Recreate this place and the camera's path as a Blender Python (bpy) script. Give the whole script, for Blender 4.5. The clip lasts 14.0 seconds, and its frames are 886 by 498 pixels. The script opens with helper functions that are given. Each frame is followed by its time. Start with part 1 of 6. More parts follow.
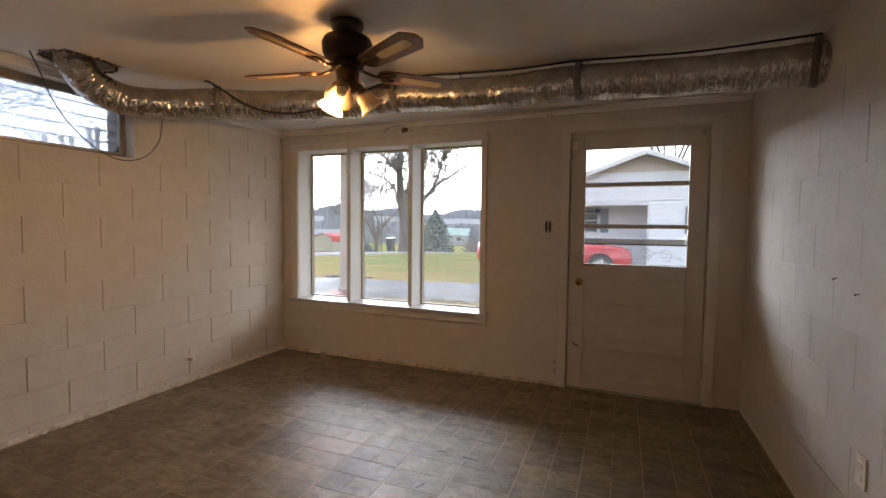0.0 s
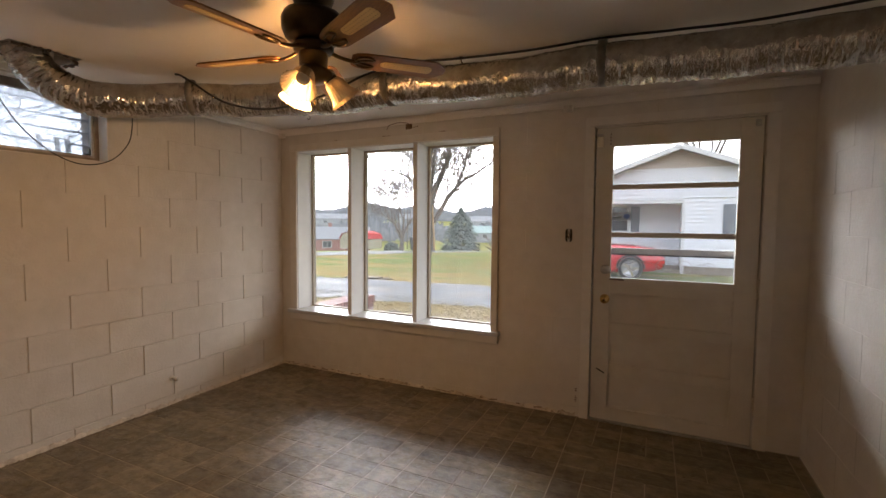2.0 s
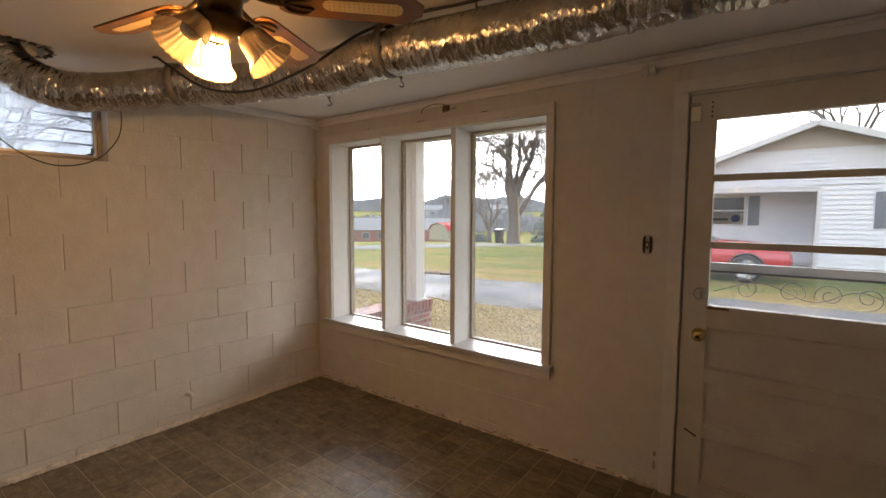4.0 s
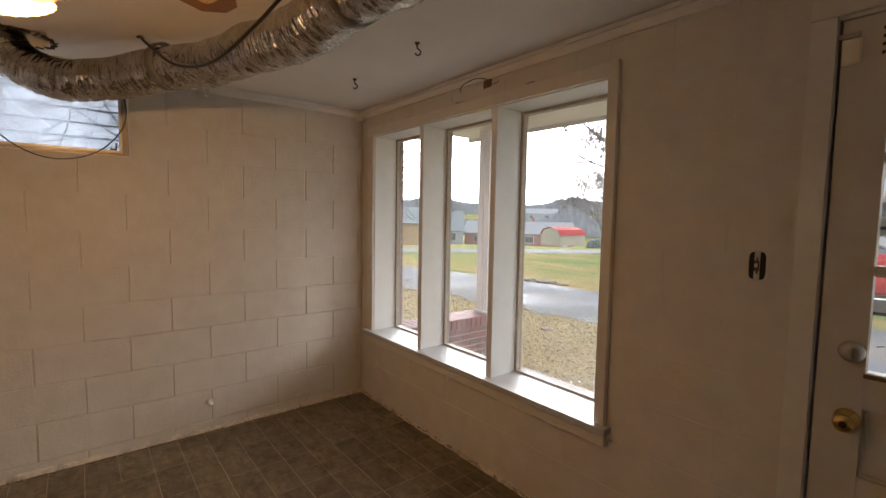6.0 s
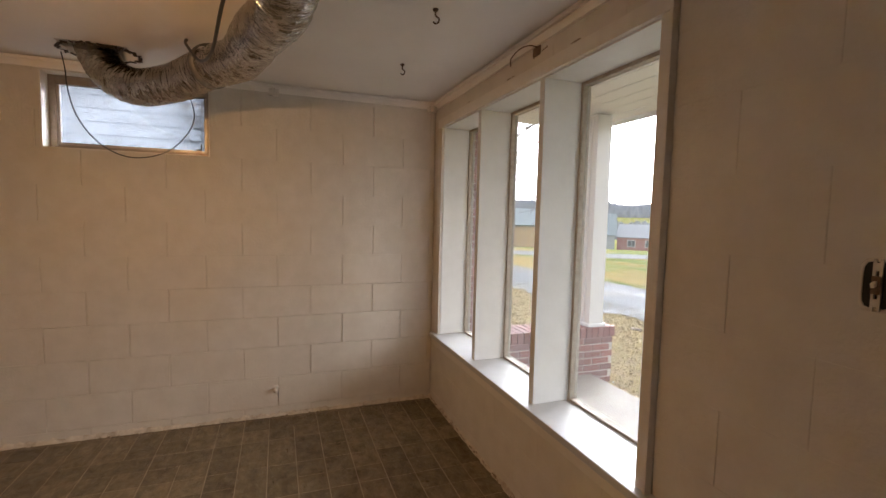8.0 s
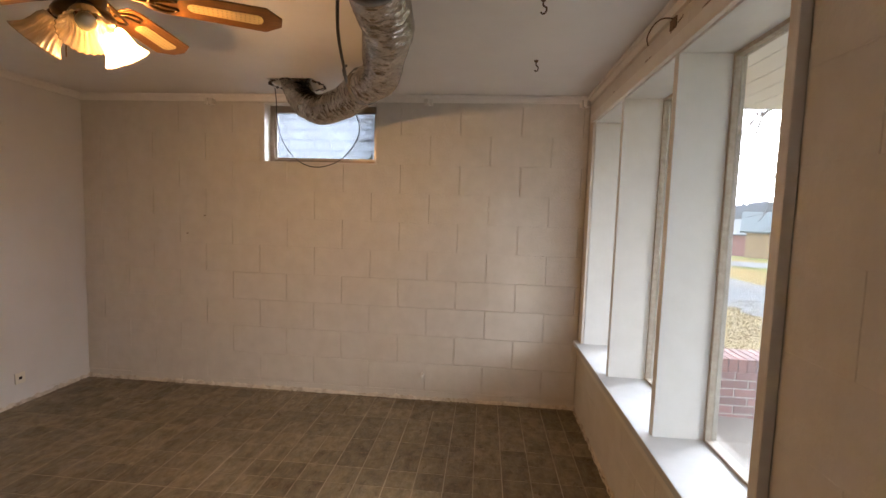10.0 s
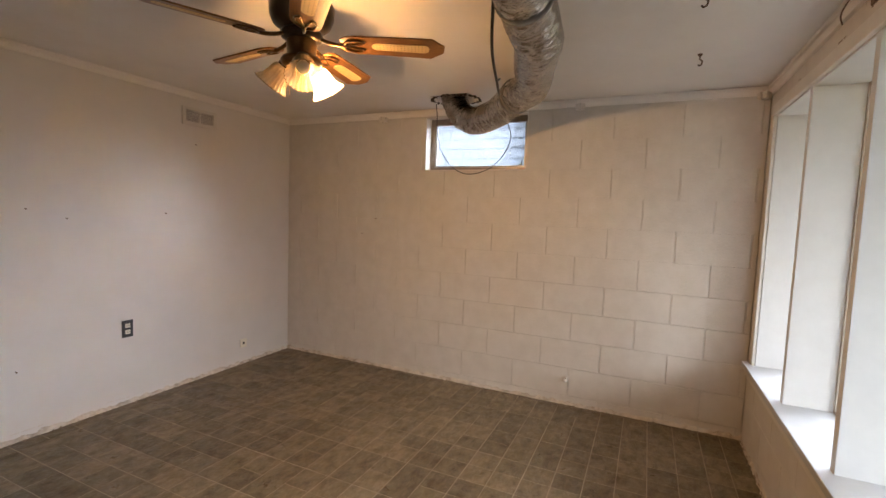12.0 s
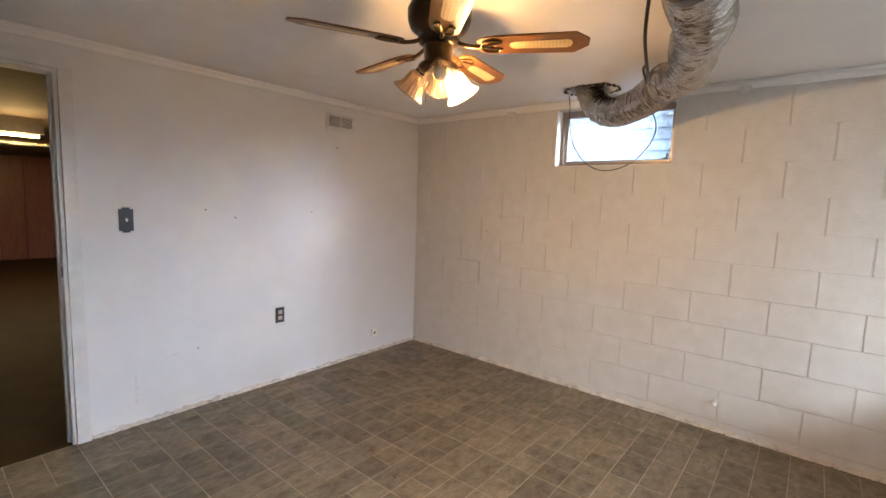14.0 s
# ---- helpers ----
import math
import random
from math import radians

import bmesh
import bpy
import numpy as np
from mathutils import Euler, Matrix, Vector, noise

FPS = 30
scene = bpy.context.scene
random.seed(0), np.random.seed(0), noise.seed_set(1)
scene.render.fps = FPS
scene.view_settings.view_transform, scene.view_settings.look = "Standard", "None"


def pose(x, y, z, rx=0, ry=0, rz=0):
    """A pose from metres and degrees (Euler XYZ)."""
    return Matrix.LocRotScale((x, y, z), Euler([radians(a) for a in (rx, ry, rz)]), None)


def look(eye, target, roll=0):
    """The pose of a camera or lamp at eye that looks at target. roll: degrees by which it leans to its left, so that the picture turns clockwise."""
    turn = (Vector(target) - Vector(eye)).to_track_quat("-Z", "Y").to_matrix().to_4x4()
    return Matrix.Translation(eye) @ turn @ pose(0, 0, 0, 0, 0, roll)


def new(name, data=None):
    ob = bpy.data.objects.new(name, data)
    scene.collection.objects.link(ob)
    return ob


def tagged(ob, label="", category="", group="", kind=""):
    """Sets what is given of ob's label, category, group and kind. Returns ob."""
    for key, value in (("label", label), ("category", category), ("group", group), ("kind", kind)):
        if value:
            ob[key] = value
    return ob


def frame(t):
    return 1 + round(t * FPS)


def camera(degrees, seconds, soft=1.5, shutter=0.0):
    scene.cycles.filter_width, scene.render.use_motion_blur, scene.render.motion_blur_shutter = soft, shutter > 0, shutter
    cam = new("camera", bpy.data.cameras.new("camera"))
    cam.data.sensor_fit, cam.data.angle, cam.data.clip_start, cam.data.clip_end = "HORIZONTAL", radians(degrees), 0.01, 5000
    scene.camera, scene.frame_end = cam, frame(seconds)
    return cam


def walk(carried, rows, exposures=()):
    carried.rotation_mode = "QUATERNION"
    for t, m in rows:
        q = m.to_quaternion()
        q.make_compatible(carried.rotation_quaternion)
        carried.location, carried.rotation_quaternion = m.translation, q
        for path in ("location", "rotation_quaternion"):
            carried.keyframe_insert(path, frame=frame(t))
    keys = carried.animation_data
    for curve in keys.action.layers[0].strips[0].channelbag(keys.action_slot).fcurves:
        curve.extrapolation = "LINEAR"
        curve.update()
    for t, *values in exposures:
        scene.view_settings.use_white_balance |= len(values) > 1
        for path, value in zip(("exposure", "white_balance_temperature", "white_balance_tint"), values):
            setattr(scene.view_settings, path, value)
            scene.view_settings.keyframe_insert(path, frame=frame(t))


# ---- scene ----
cam = camera(89.2, 14.0)
PATH = [
    (0, (0.156, -0.06, 1.291), (-0.583, 1.796, 1.191), 0.6),
    (0.5, (0.136, 0.025, 1.312), (-0.612, 1.877, 1.208), 0.55),
    (1, (0.117, 0.108, 1.34), (-0.647, 1.954, 1.232), 0.5),
    (1.5, (0.119, 0.232, 1.342), (-0.677, 2.064, 1.24), 0.5),
    (2, (0.141, 0.387, 1.371), (-0.707, 2.196, 1.258), 0.5),
    (2.5, (0.151, 0.57, 1.385), (-0.768, 2.344, 1.272), 0.55),
    (3, (0.144, 0.756, 1.422), (-0.861, 2.479, 1.289), 0.35),
    (5.5, (0.114, 1.727, 1.46), (-1.351, 3.08, 1.31), 0.8),
    (6, (0.095, 1.9, 1.443), (-1.456, 3.154, 1.296), 1),
    (6.5, (0.078, 2.062, 1.426), (-1.558, 3.204, 1.286), 1.2),
    (7, (0.098, 2.242, 1.422), (-1.624, 3.248, 1.279), 1.1),
    (7.5, (0.115, 2.399, 1.415), (-1.683, 3.264, 1.269), 1.2),
    (10, (0.167, 2.956, 1.409), (-1.818, 2.771, 1.248), 1.8),
    (10.5, (0.216, 3.003, 1.402), (-1.743, 2.633, 1.243), 1.9),
    (11, (0.246, 3.05, 1.397), (-1.67, 2.499, 1.241), 1.9),
    (11.5, (0.265, 3.035, 1.417), (-1.603, 2.34, 1.25), 1.9),
    (12, (0.287, 3.011, 1.393), (-1.528, 2.188, 1.237), 2.1),
    (12.5, (0.276, 2.995, 1.435), (-1.474, 2.045, 1.252), 1.9),
    (13, (0.281, 2.979, 1.433), (-1.404, 1.92, 1.246), 1.7),
    (13.5, (0.273, 2.965, 1.438), (-1.341, 1.8, 1.24), 1.9),
    (14, (0.247, 2.919, 1.454), (-1.289, 1.656, 1.237), 2),
]
walk(cam, [(t, look(eye, target, roll)) for t, eye, target, roll in PATH],
     exposures=[(0.0, 2.77, 6350, 10), (3.0, 2.76, 6750, 10), (6.0, 2.68, 6750, 10), (8.0, 2.88, 6600, 10), (10.0, 3.18, 6250, 9), (12.5, 3.58, 6050, 8), (14.0, 3.97, 5300, 4)])
SKY, FAN_WATT = 0.145, 4.6

# ---- world, sun, exposure ----
world = bpy.data.worlds.new("overcast_sky")
scene.world = world
world.use_nodes = True
wn = world.node_tree
wn.nodes.clear()
sky = wn.nodes.new("ShaderNodeTexSky")
sky.sky_type = "NISHITA"
sky.sun_disc = False
sky.sun_elevation, sky.sun_rotation = radians(24), radians(-35)
sky.dust_density, sky.air_density = 4.0, 1.0
desat = wn.nodes.new("ShaderNodeHueSaturation")
desat.inputs["Saturation"].default_value = 0.06
back = wn.nodes.new("ShaderNodeBackground")
back.inputs["Strength"].default_value = SKY
wout = wn.nodes.new("ShaderNodeOutputWorld")
wn.links.new(sky.outputs[0], desat.inputs["Color"])
cool = wn.nodes.new("ShaderNodeMix")
cool.data_type, cool.blend_type = "RGBA", "MULTIPLY"
cool.inputs[0].default_value = 1.0
cool.inputs[7].default_value = (0.93, 0.97, 1.05, 1)
wn.links.new(desat.outputs[0], cool.inputs[6])
wn.links.new(cool.outputs[2], back.inputs["Color"])
wn.links.new(back.outputs[0], wout.inputs["Surface"])

sun = new("sun", bpy.data.lights.new("sun", "SUN"))
sun.data.energy, sun.data.angle, sun.data.color = 0.22, radians(25), (1.0, 0.97, 0.94)
sun.matrix_world = pose(0, 0, 20, 66, 0, 180 - 35)

# ---- materials ----


def node(nt, kind, **vals):
    n = nt.nodes.new(kind)
    for k, v in vals.items():
        n.inputs[k].default_value = v
    return n


def mix(nt, fac, a, b, blend="MIX"):
    m = nt.nodes.new("ShaderNodeMix")
    m.data_type, m.blend_type = "RGBA", blend
    for sock, v in ((m.inputs[0], fac), (m.inputs[6], a), (m.inputs[7], b)):
        if isinstance(v, (int, float)):
            sock.default_value = v
        elif isinstance(v, (tuple, list)):
            sock.default_value = (*v[:3], 1)
        else:
            nt.links.new(v, sock)
    return m.outputs[2]


def ramp(nt, src, lo, hi, a=0.0, b=1.0):
    r = nt.nodes.new("ShaderNodeMapRange")
    r.inputs[1].default_value, r.inputs[2].default_value = lo, hi
    r.inputs[3].default_value, r.inputs[4].default_value = a, b
    nt.links.new(src, r.inputs[0])
    return r.outputs[0]


def noise_tex(nt, pos, scale, detail=4.0, rough=0.55, stretch=None):
    t = nt.nodes.new("ShaderNodeTexNoise")
    t.inputs["Scale"].default_value, t.inputs["Detail"].default_value, t.inputs["Roughness"].default_value = scale, detail, rough
    if stretch:
        m = nt.nodes.new("ShaderNodeMapping")
        m.inputs["Scale"].default_value = stretch
        nt.links.new(pos, m.inputs["Vector"])
        pos = m.outputs[0]
    nt.links.new(pos, t.inputs["Vector"])
    return t.outputs["Fac"]


def material(name, c1, c2, scale=6.0, rough=0.6, metal=0.0, bump=0.0, bscale=60.0, stain=None, stain_scale=1.3, stain_amount=0.5,
             vary=0.0, vary_mode="object", stretch=None, rough2=None, local=False, spec=0.5, coat=0.0):
    """A painted, grained or stained surface: two tones of grain, larger stains, fine relief."""
    m = bpy.data.materials.new(name)
    m.use_nodes = True
    nt = m.node_tree
    p = nt.nodes["Principled BSDF"]
    if local:
        pos = nt.nodes.new("ShaderNodeTexCoord").outputs["Object"]
    else:
        pos = nt.nodes.new("ShaderNodeNewGeometry").outputs["Position"]
    grain = noise_tex(nt, pos, scale, 5.0, 0.6, stretch)
    col = mix(nt, ramp(nt, grain, 0.3, 0.7), c1, c2)
    if stain:
        s = noise_tex(nt, pos, stain_scale, 6.0, 0.65)
        col = mix(nt, ramp(nt, s, 0.5, 0.75, 0, stain_amount), col, stain)
    if vary:
        if vary_mode == "object":
            r = nt.nodes.new("ShaderNodeObjectInfo").outputs["Random"]
        else:
            r = nt.nodes.new("ShaderNodeNewGeometry").outputs["Random Per Island"]
        hsv = nt.nodes.new("ShaderNodeHueSaturation")
        nt.links.new(ramp(nt, r, 0, 1, 1 - vary, 1 + vary), hsv.inputs["Value"])
        nt.links.new(col, hsv.inputs["Color"])
        col = hsv.outputs[0]
    nt.links.new(col, p.inputs["Base Color"])
    p.inputs["Metallic"].default_value = metal
    p.inputs["Specular IOR Level"].default_value = spec
    p.inputs["Coat Weight"].default_value = coat
    if rough2 is None:
        p.inputs["Roughness"].default_value = rough
    else:
        nt.links.new(ramp(nt, noise_tex(nt, pos, scale * 0.6), 0.35, 0.65, rough, rough2), p.inputs["Roughness"])
    if bump:
        b = nt.nodes.new("ShaderNodeBump")
        b.inputs["Strength"].default_value, b.inputs["Distance"].default_value = 1.0, bump
        nt.links.new(noise_tex(nt, pos, bscale, 4.0, 0.6, stretch), b.inputs["Height"])
        nt.links.new(b.outputs[0], p.inputs["Normal"])
    return m


CREAM, CREAM2 = (0.60, 0.555, 0.50), (0.54, 0.495, 0.44)
M_BLOCK = material("painted_block", CREAM, CREAM2, 9, 0.62, spec=0.3, bump=0.0026, bscale=60, stain=(0.55, 0.46, 0.36), stain_scale=1.6, stain_amount=0.25)
M_PATCH = material("patched_plaster", (0.62, 0.57, 0.50), (0.56, 0.50, 0.43), 40, 0.7)
M_MORTAR = material("painted_mortar", (0.58, 0.53, 0.47), (0.50, 0.455, 0.40), 30, 0.6, bump=0.004, bscale=120)
M_PLASTER = material("painted_plaster", (0.67, 0.63, 0.59), (0.625, 0.585, 0.545), 3, 0.65, spec=0.3, bump=0.0008, bscale=70, stain=(0.62, 0.54, 0.45), stain_scale=1.1, stain_amount=0.25)
M_CEIL = material("ceiling_paint", (0.78, 0.735, 0.68), (0.73, 0.685, 0.63), 2.5, 0.6, bump=0.0006, bscale=60, stain=(0.52, 0.45, 0.37), stain_scale=0.8, stain_amount=0.3)
M_TRIM = material("trim_paint", (0.64, 0.60, 0.545), (0.58, 0.54, 0.485), 14, 0.42, bump=0.0006, bscale=50, stain=(0.5, 0.42, 0.33), stain_scale=5, stain_amount=0.25)
M_WHITE = material("white_board_paint", (0.66, 0.665, 0.66), (0.61, 0.615, 0.61), 10, 0.38, bump=0.0004, bscale=40, stain=(0.6, 0.57, 0.5), stain_scale=4, stain_amount=0.2)
# white board paint greyed for the sill, to tone down the sky light there
M_SILL = material("greyed_sill_paint", (0.46, 0.47, 0.48), (0.41, 0.42, 0.43), 9, 0.30, rough2=0.48, bump=0.0004, bscale=40, stain=(0.45, 0.43, 0.39), stain_scale=5, stain_amount=0.25)
M_DOOR = material("door_paint", (0.55, 0.505, 0.435), (0.49, 0.445, 0.375), 8, 0.45, bump=0.0006, bscale=60, stain=(0.45, 0.37, 0.28), stain_scale=3.5, stain_amount=0.35)
M_BLACK = material("black_rubber", (0.012, 0.012, 0.012), (0.02, 0.018, 0.016), 30, 0.45)
M_IRON = material("dark_bronze", (0.03, 0.02, 0.013), (0.055, 0.036, 0.02), 20, 0.32, metal=0.85, bump=0.0003, bscale=80)
M_RUST = material("rusty_steel", (0.10, 0.055, 0.03), (0.2, 0.13, 0.08), 40, 0.7, metal=0.5, bump=0.0006, bscale=150)
M_BRASS = material("brass", (0.72, 0.50, 0.20), (0.55, 0.36, 0.12), 25, 0.22, metal=1.0)
M_STEEL = material("worn_steel", (0.50, 0.48, 0.45), (0.36, 0.34, 0.31), 30, 0.38, metal=0.9)
M_ALU = material("aluminium_frame", (0.30, 0.27, 0.24), (0.22, 0.19, 0.16), 20, 0.4, metal=0.7, stain=(0.2, 0.1, 0.05), stain_scale=8, stain_amount=0.5)
M_STORM = material("storm_door_aluminium", (0.55, 0.55, 0.54), (0.45, 0.45, 0.44), 20, 0.4, metal=0.6)
M_PLATE = material("grey_plate", (0.025, 0.026, 0.028), (0.04, 0.04, 0.042), 40, 0.5, bump=0.0004, bscale=100)
M_IVORY = material("ivory_plastic", (0.74, 0.68, 0.55), (0.70, 0.64, 0.50), 40, 0.4)
# near-black puts the shade inside openings into colour; gouges share it
M_HOLE = material("dark_void", (0.01, 0.009, 0.008), (0.02, 0.017, 0.014), 20, 0.9)
M_TAPE = material("grey_duct_strap", (0.10, 0.095, 0.085), (0.16, 0.15, 0.135), 30, 0.55, bump=0.001, bscale=60)
M_WOOD = material("blade_walnut", (0.24, 0.105, 0.024), (0.13, 0.052, 0.013), 18, 0.36, stretch=(1, 14, 1), local=True, bump=0.0003, bscale=30)
M_PANEL = material("panel_wood", (0.24, 0.07, 0.02), (0.13, 0.036, 0.011), 6, 0.35, stretch=(8, 1, 0.6), vary=0.25)
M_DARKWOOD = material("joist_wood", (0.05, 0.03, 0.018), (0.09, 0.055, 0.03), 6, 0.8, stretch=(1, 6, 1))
M_CONC = material("porch_concrete", (0.27, 0.225, 0.175), (0.21, 0.175, 0.135), 7, 0.75, bump=0.0015, bscale=60, stain=(0.15, 0.115, 0.085), stain_scale=1.6, stain_amount=0.5)
M_BRICK = material("red_brick", (0.23, 0.072, 0.05), (0.16, 0.05, 0.036), 25, 0.75, bump=0.0015, bscale=120, vary=0.3, stain=(0.40, 0.30, 0.26), stain_scale=14, stain_amount=0.25)
# brick red paled to carry the haze over the far houses
M_BRICKFAR = material("hazed_far_brick", (0.36, 0.17, 0.14), (0.30, 0.14, 0.115), 3, 0.8, bump=0.004, bscale=12)
M_GROUT = material("brick_mortar", (0.50, 0.44, 0.39), (0.42, 0.37, 0.32), 40, 0.85, bump=0.002, bscale=150)
M_ASPHALT = material("wet_asphalt", (0.12, 0.122, 0.128), (0.07, 0.071, 0.075), 1.6, 0.6, rough2=0.95, bump=0.003, bscale=70, spec=0.05, stain=(0.19, 0.152, 0.108), stain_scale=0.7, stain_amount=0.85)
M_ROAD = material("pale_road", (0.19, 0.19, 0.19), (0.15, 0.15, 0.15), 0.8, 0.9, spec=0.02)
M_SIDING = material("white_vinyl_siding", (0.78, 0.80, 0.83), (0.72, 0.74, 0.77), 3, 0.55, stain=(0.55, 0.56, 0.58), stain_scale=0.7, stain_amount=0.3)
M_SIDINGFAR = material("far_pale_siding", (0.36, 0.375, 0.39), (0.31, 0.325, 0.34), 3, 0.7)
M_GABLE = material("tan_gable_siding", (0.58, 0.52, 0.45), (0.52, 0.46, 0.40), 3, 0.6)
M_ROOF = material("grey_shingle", (0.22, 0.28, 0.29), (0.20, 0.21, 0.22), 8, 0.8, bump=0.01, bscale=9)
M_ROOFPALE = material("pale_roof", (0.29, 0.30, 0.315), (0.24, 0.25, 0.265), 4, 0.8, spec=0.1)
M_REDROOF = material("red_metal_roof", (0.45, 0.05, 0.045), (0.38, 0.04, 0.04), 2, 0.85, spec=0.05)
M_TAN = material("tan_board", (0.48, 0.33, 0.17), (0.40, 0.27, 0.14), 2, 0.7)
M_CREAMW = material("cream_shed_wall", (0.40, 0.37, 0.28), (0.35, 0.32, 0.25), 2, 0.7)
M_SHUTTER = material("slate_shutter", (0.17, 0.19, 0.22), (0.14, 0.16, 0.18), 8, 0.55)
M_TEAL = material("teal_wall", (0.28, 0.38, 0.36), (0.24, 0.33, 0.31), 2, 0.7)
M_CAR = material("red_car_paint", (0.55, 0.012, 0.02), (0.50, 0.010, 0.018), 3, 0.25, spec=0.6, coat=0.8)
M_CHROME = material("alloy_rim", (0.75, 0.76, 0.78), (0.65, 0.66, 0.68), 10, 0.2, metal=1.0)
M_DARKGLASS = material("dark_window_glass", (0.06, 0.066, 0.074), (0.09, 0.097, 0.105), 2, 0.12)
M_BARK = material("tree_bark", (0.17, 0.14, 0.12), (0.10, 0.085, 0.072), 5, 0.9, bump=0.03, bscale=9, stretch=(1, 1, 0.25), stain=(0.27, 0.23, 0.2), stain_scale=1.5, stain_amount=0.6)
M_TWIG = material("far_twigs", (0.24, 0.20, 0.19), (0.18, 0.155, 0.15), 3, 0.9)
M_EVER = material("evergreen", (0.08, 0.11, 0.10), (0.13, 0.16, 0.145), 4, 0.8, vary=0.3, vary_mode="island")
# mist over the distance is put into this blue-grey colour
M_FARMIST = material("far_woods", (0.20, 0.215, 0.235), (0.29, 0.30, 0.32), 0.06, 1.0, vary=0.25, vary_mode="island")
M_GRASS = material("grass_blades", (0.22, 0.19, 0.055), (0.44, 0.32, 0.125), 0.9, 0.7, vary=0.35, vary_mode="island")
M_LEAF = material("dead_leaves", (0.20, 0.11, 0.05), (0.30, 0.19, 0.10), 8, 0.8, vary=0.4, vary_mode="island")
M_MUD = material("mud_clods", (0.10, 0.07, 0.045), (0.16, 0.115, 0.075), 8, 0.9, bump=0.01, bscale=30)
M_BIN = material("dark_bin_plastic", (0.02, 0.025, 0.03), (0.03, 0.035, 0.04), 8, 0.5)
M_WIRE = material("black_cable", (0.01, 0.01, 0.01), (0.016, 0.015, 0.014), 40, 0.4)
M_PLASTIC_W = material("white_ceramic", (0.70, 0.66, 0.60), (0.58, 0.53, 0.46), 30, 0.4)
M_BLUE = material("blue_oval_print", (0.03, 0.06, 0.22), (0.03, 0.06, 0.2), 20, 0.4)
M_SILVER = material("silver_label", (0.45, 0.45, 0.45), (0.40, 0.40, 0.40), 20, 0.35, metal=0.4)


def ground_material():
    """Lawn: green and straw patches at two scales, leaf litter and bare soil."""
    m = bpy.data.materials.new("lawn")
    m.use_nodes = True
    nt = m.node_tree
    p = nt.nodes["Principled BSDF"]
    pos = nt.nodes.new("ShaderNodeNewGeometry").outputs["Position"]
    sep = nt.nodes.new("ShaderNodeSeparateXYZ")
    nt.links.new(pos, sep.inputs[0])
    fine = noise_tex(nt, pos, 9, 6, 0.7)
    green = mix(nt, ramp(nt, fine, 0.3, 0.7), (0.105, 0.15, 0.04), (0.17, 0.20, 0.065))
    straw = mix(nt, ramp(nt, fine, 0.3, 0.7), (0.33, 0.235, 0.095), (0.23, 0.17, 0.07))
    patch = noise_tex(nt, pos, 0.55, 5, 0.65, (0.5, 1.4, 1))
    near = ramp(nt, sep.outputs["Y"], 8.0, 14.0, 0.25, 0.02)
    add = nt.nodes.new("ShaderNodeMath")
    nt.links.new(patch, add.inputs[0])
    nt.links.new(near, add.inputs[1])
    col = mix(nt, ramp(nt, add.outputs[0], 0.46, 0.64), green, straw)
    soil = noise_tex(nt, pos, 1.7, 7, 0.7)
    col = mix(nt, ramp(nt, soil, 0.62, 0.72, 0, 0.8), col, (0.12, 0.085, 0.05))
    nt.links.new(col, p.inputs["Base Color"])
    p.inputs["Roughness"].default_value = 0.95
    p.inputs["Specular IOR Level"].default_value = 0.0
    b = nt.nodes.new("ShaderNodeBump")
    b.inputs["Distance"].default_value = 0.04
    nt.links.new(noise_tex(nt, pos, 18, 6, 0.75), b.inputs["Height"])
    nt.links.new(b.outputs[0], p.inputs["Normal"])
    return m


M_LAWN = ground_material()


def tile_material():
    """Embossed slate-look vinyl: each square of its own tone, cloudy marbling, worn gloss."""
    m = bpy.data.materials.new("slate_vinyl")
    m.use_nodes = True
    nt = m.node_tree
    p = nt.nodes["Principled BSDF"]
    geo = nt.nodes.new("ShaderNodeNewGeometry")
    pos = geo.outputs["Position"]
    rnd = nt.nodes.new("ShaderNodeObjectInfo").outputs["Random"]
    s = nt.nodes.new("ShaderNodeMath")
    s.operation = "MULTIPLY_ADD"
    s.inputs[1].default_value = 7.31
    nt.links.new(rnd, s.inputs[0])
    nt.links.new(geo.outputs["Random Per Island"], s.inputs[2])
    f = nt.nodes.new("ShaderNodeMath")
    f.operation = "FRACT"
    nt.links.new(s.outputs[0], f.inputs[0])
    cloud = noise_tex(nt, pos, 11, 7, 0.7, (1, 1.6, 1))
    a = mix(nt, ramp(nt, cloud, 0.3, 0.7), (0.058, 0.043, 0.025), (0.165, 0.128, 0.076))
    b = mix(nt, ramp(nt, cloud, 0.35, 0.65), (0.119, 0.091, 0.054), (0.250, 0.201, 0.128))
    col = mix(nt, f.outputs[0], a, b)
    vein = noise_tex(nt, pos, 26, 7, 0.85, (1, 2.2, 1))
    col = mix(nt, ramp(nt, vein, 0.54, 0.70, 0, 0.6), col, (0.335, 0.280, 0.195))
    nt.links.new(col, p.inputs["Base Color"])
    nt.links.new(ramp(nt, noise_tex(nt, pos, 9, 7, 0.75), 0.36, 0.64, 0.10, 0.55), p.inputs["Specular IOR Level"])
    nt.links.new(ramp(nt, noise_tex(nt, pos, 13, 7, 0.75), 0.32, 0.68, 0.22, 0.66), p.inputs["Roughness"])
    bp = nt.nodes.new("ShaderNodeBump")
    bp.inputs["Distance"].default_value = 0.0034
    nt.links.new(noise_tex(nt, pos, 26, 7, 0.72, (1, 1.7, 1)), bp.inputs["Height"])
    nt.links.new(bp.outputs[0], p.inputs["Normal"])
    return m


M_TILE = tile_material()
M_SEAM = material("tile_seam", (0.42, 0.355, 0.275), (0.24, 0.195, 0.145), 7, 0.8)


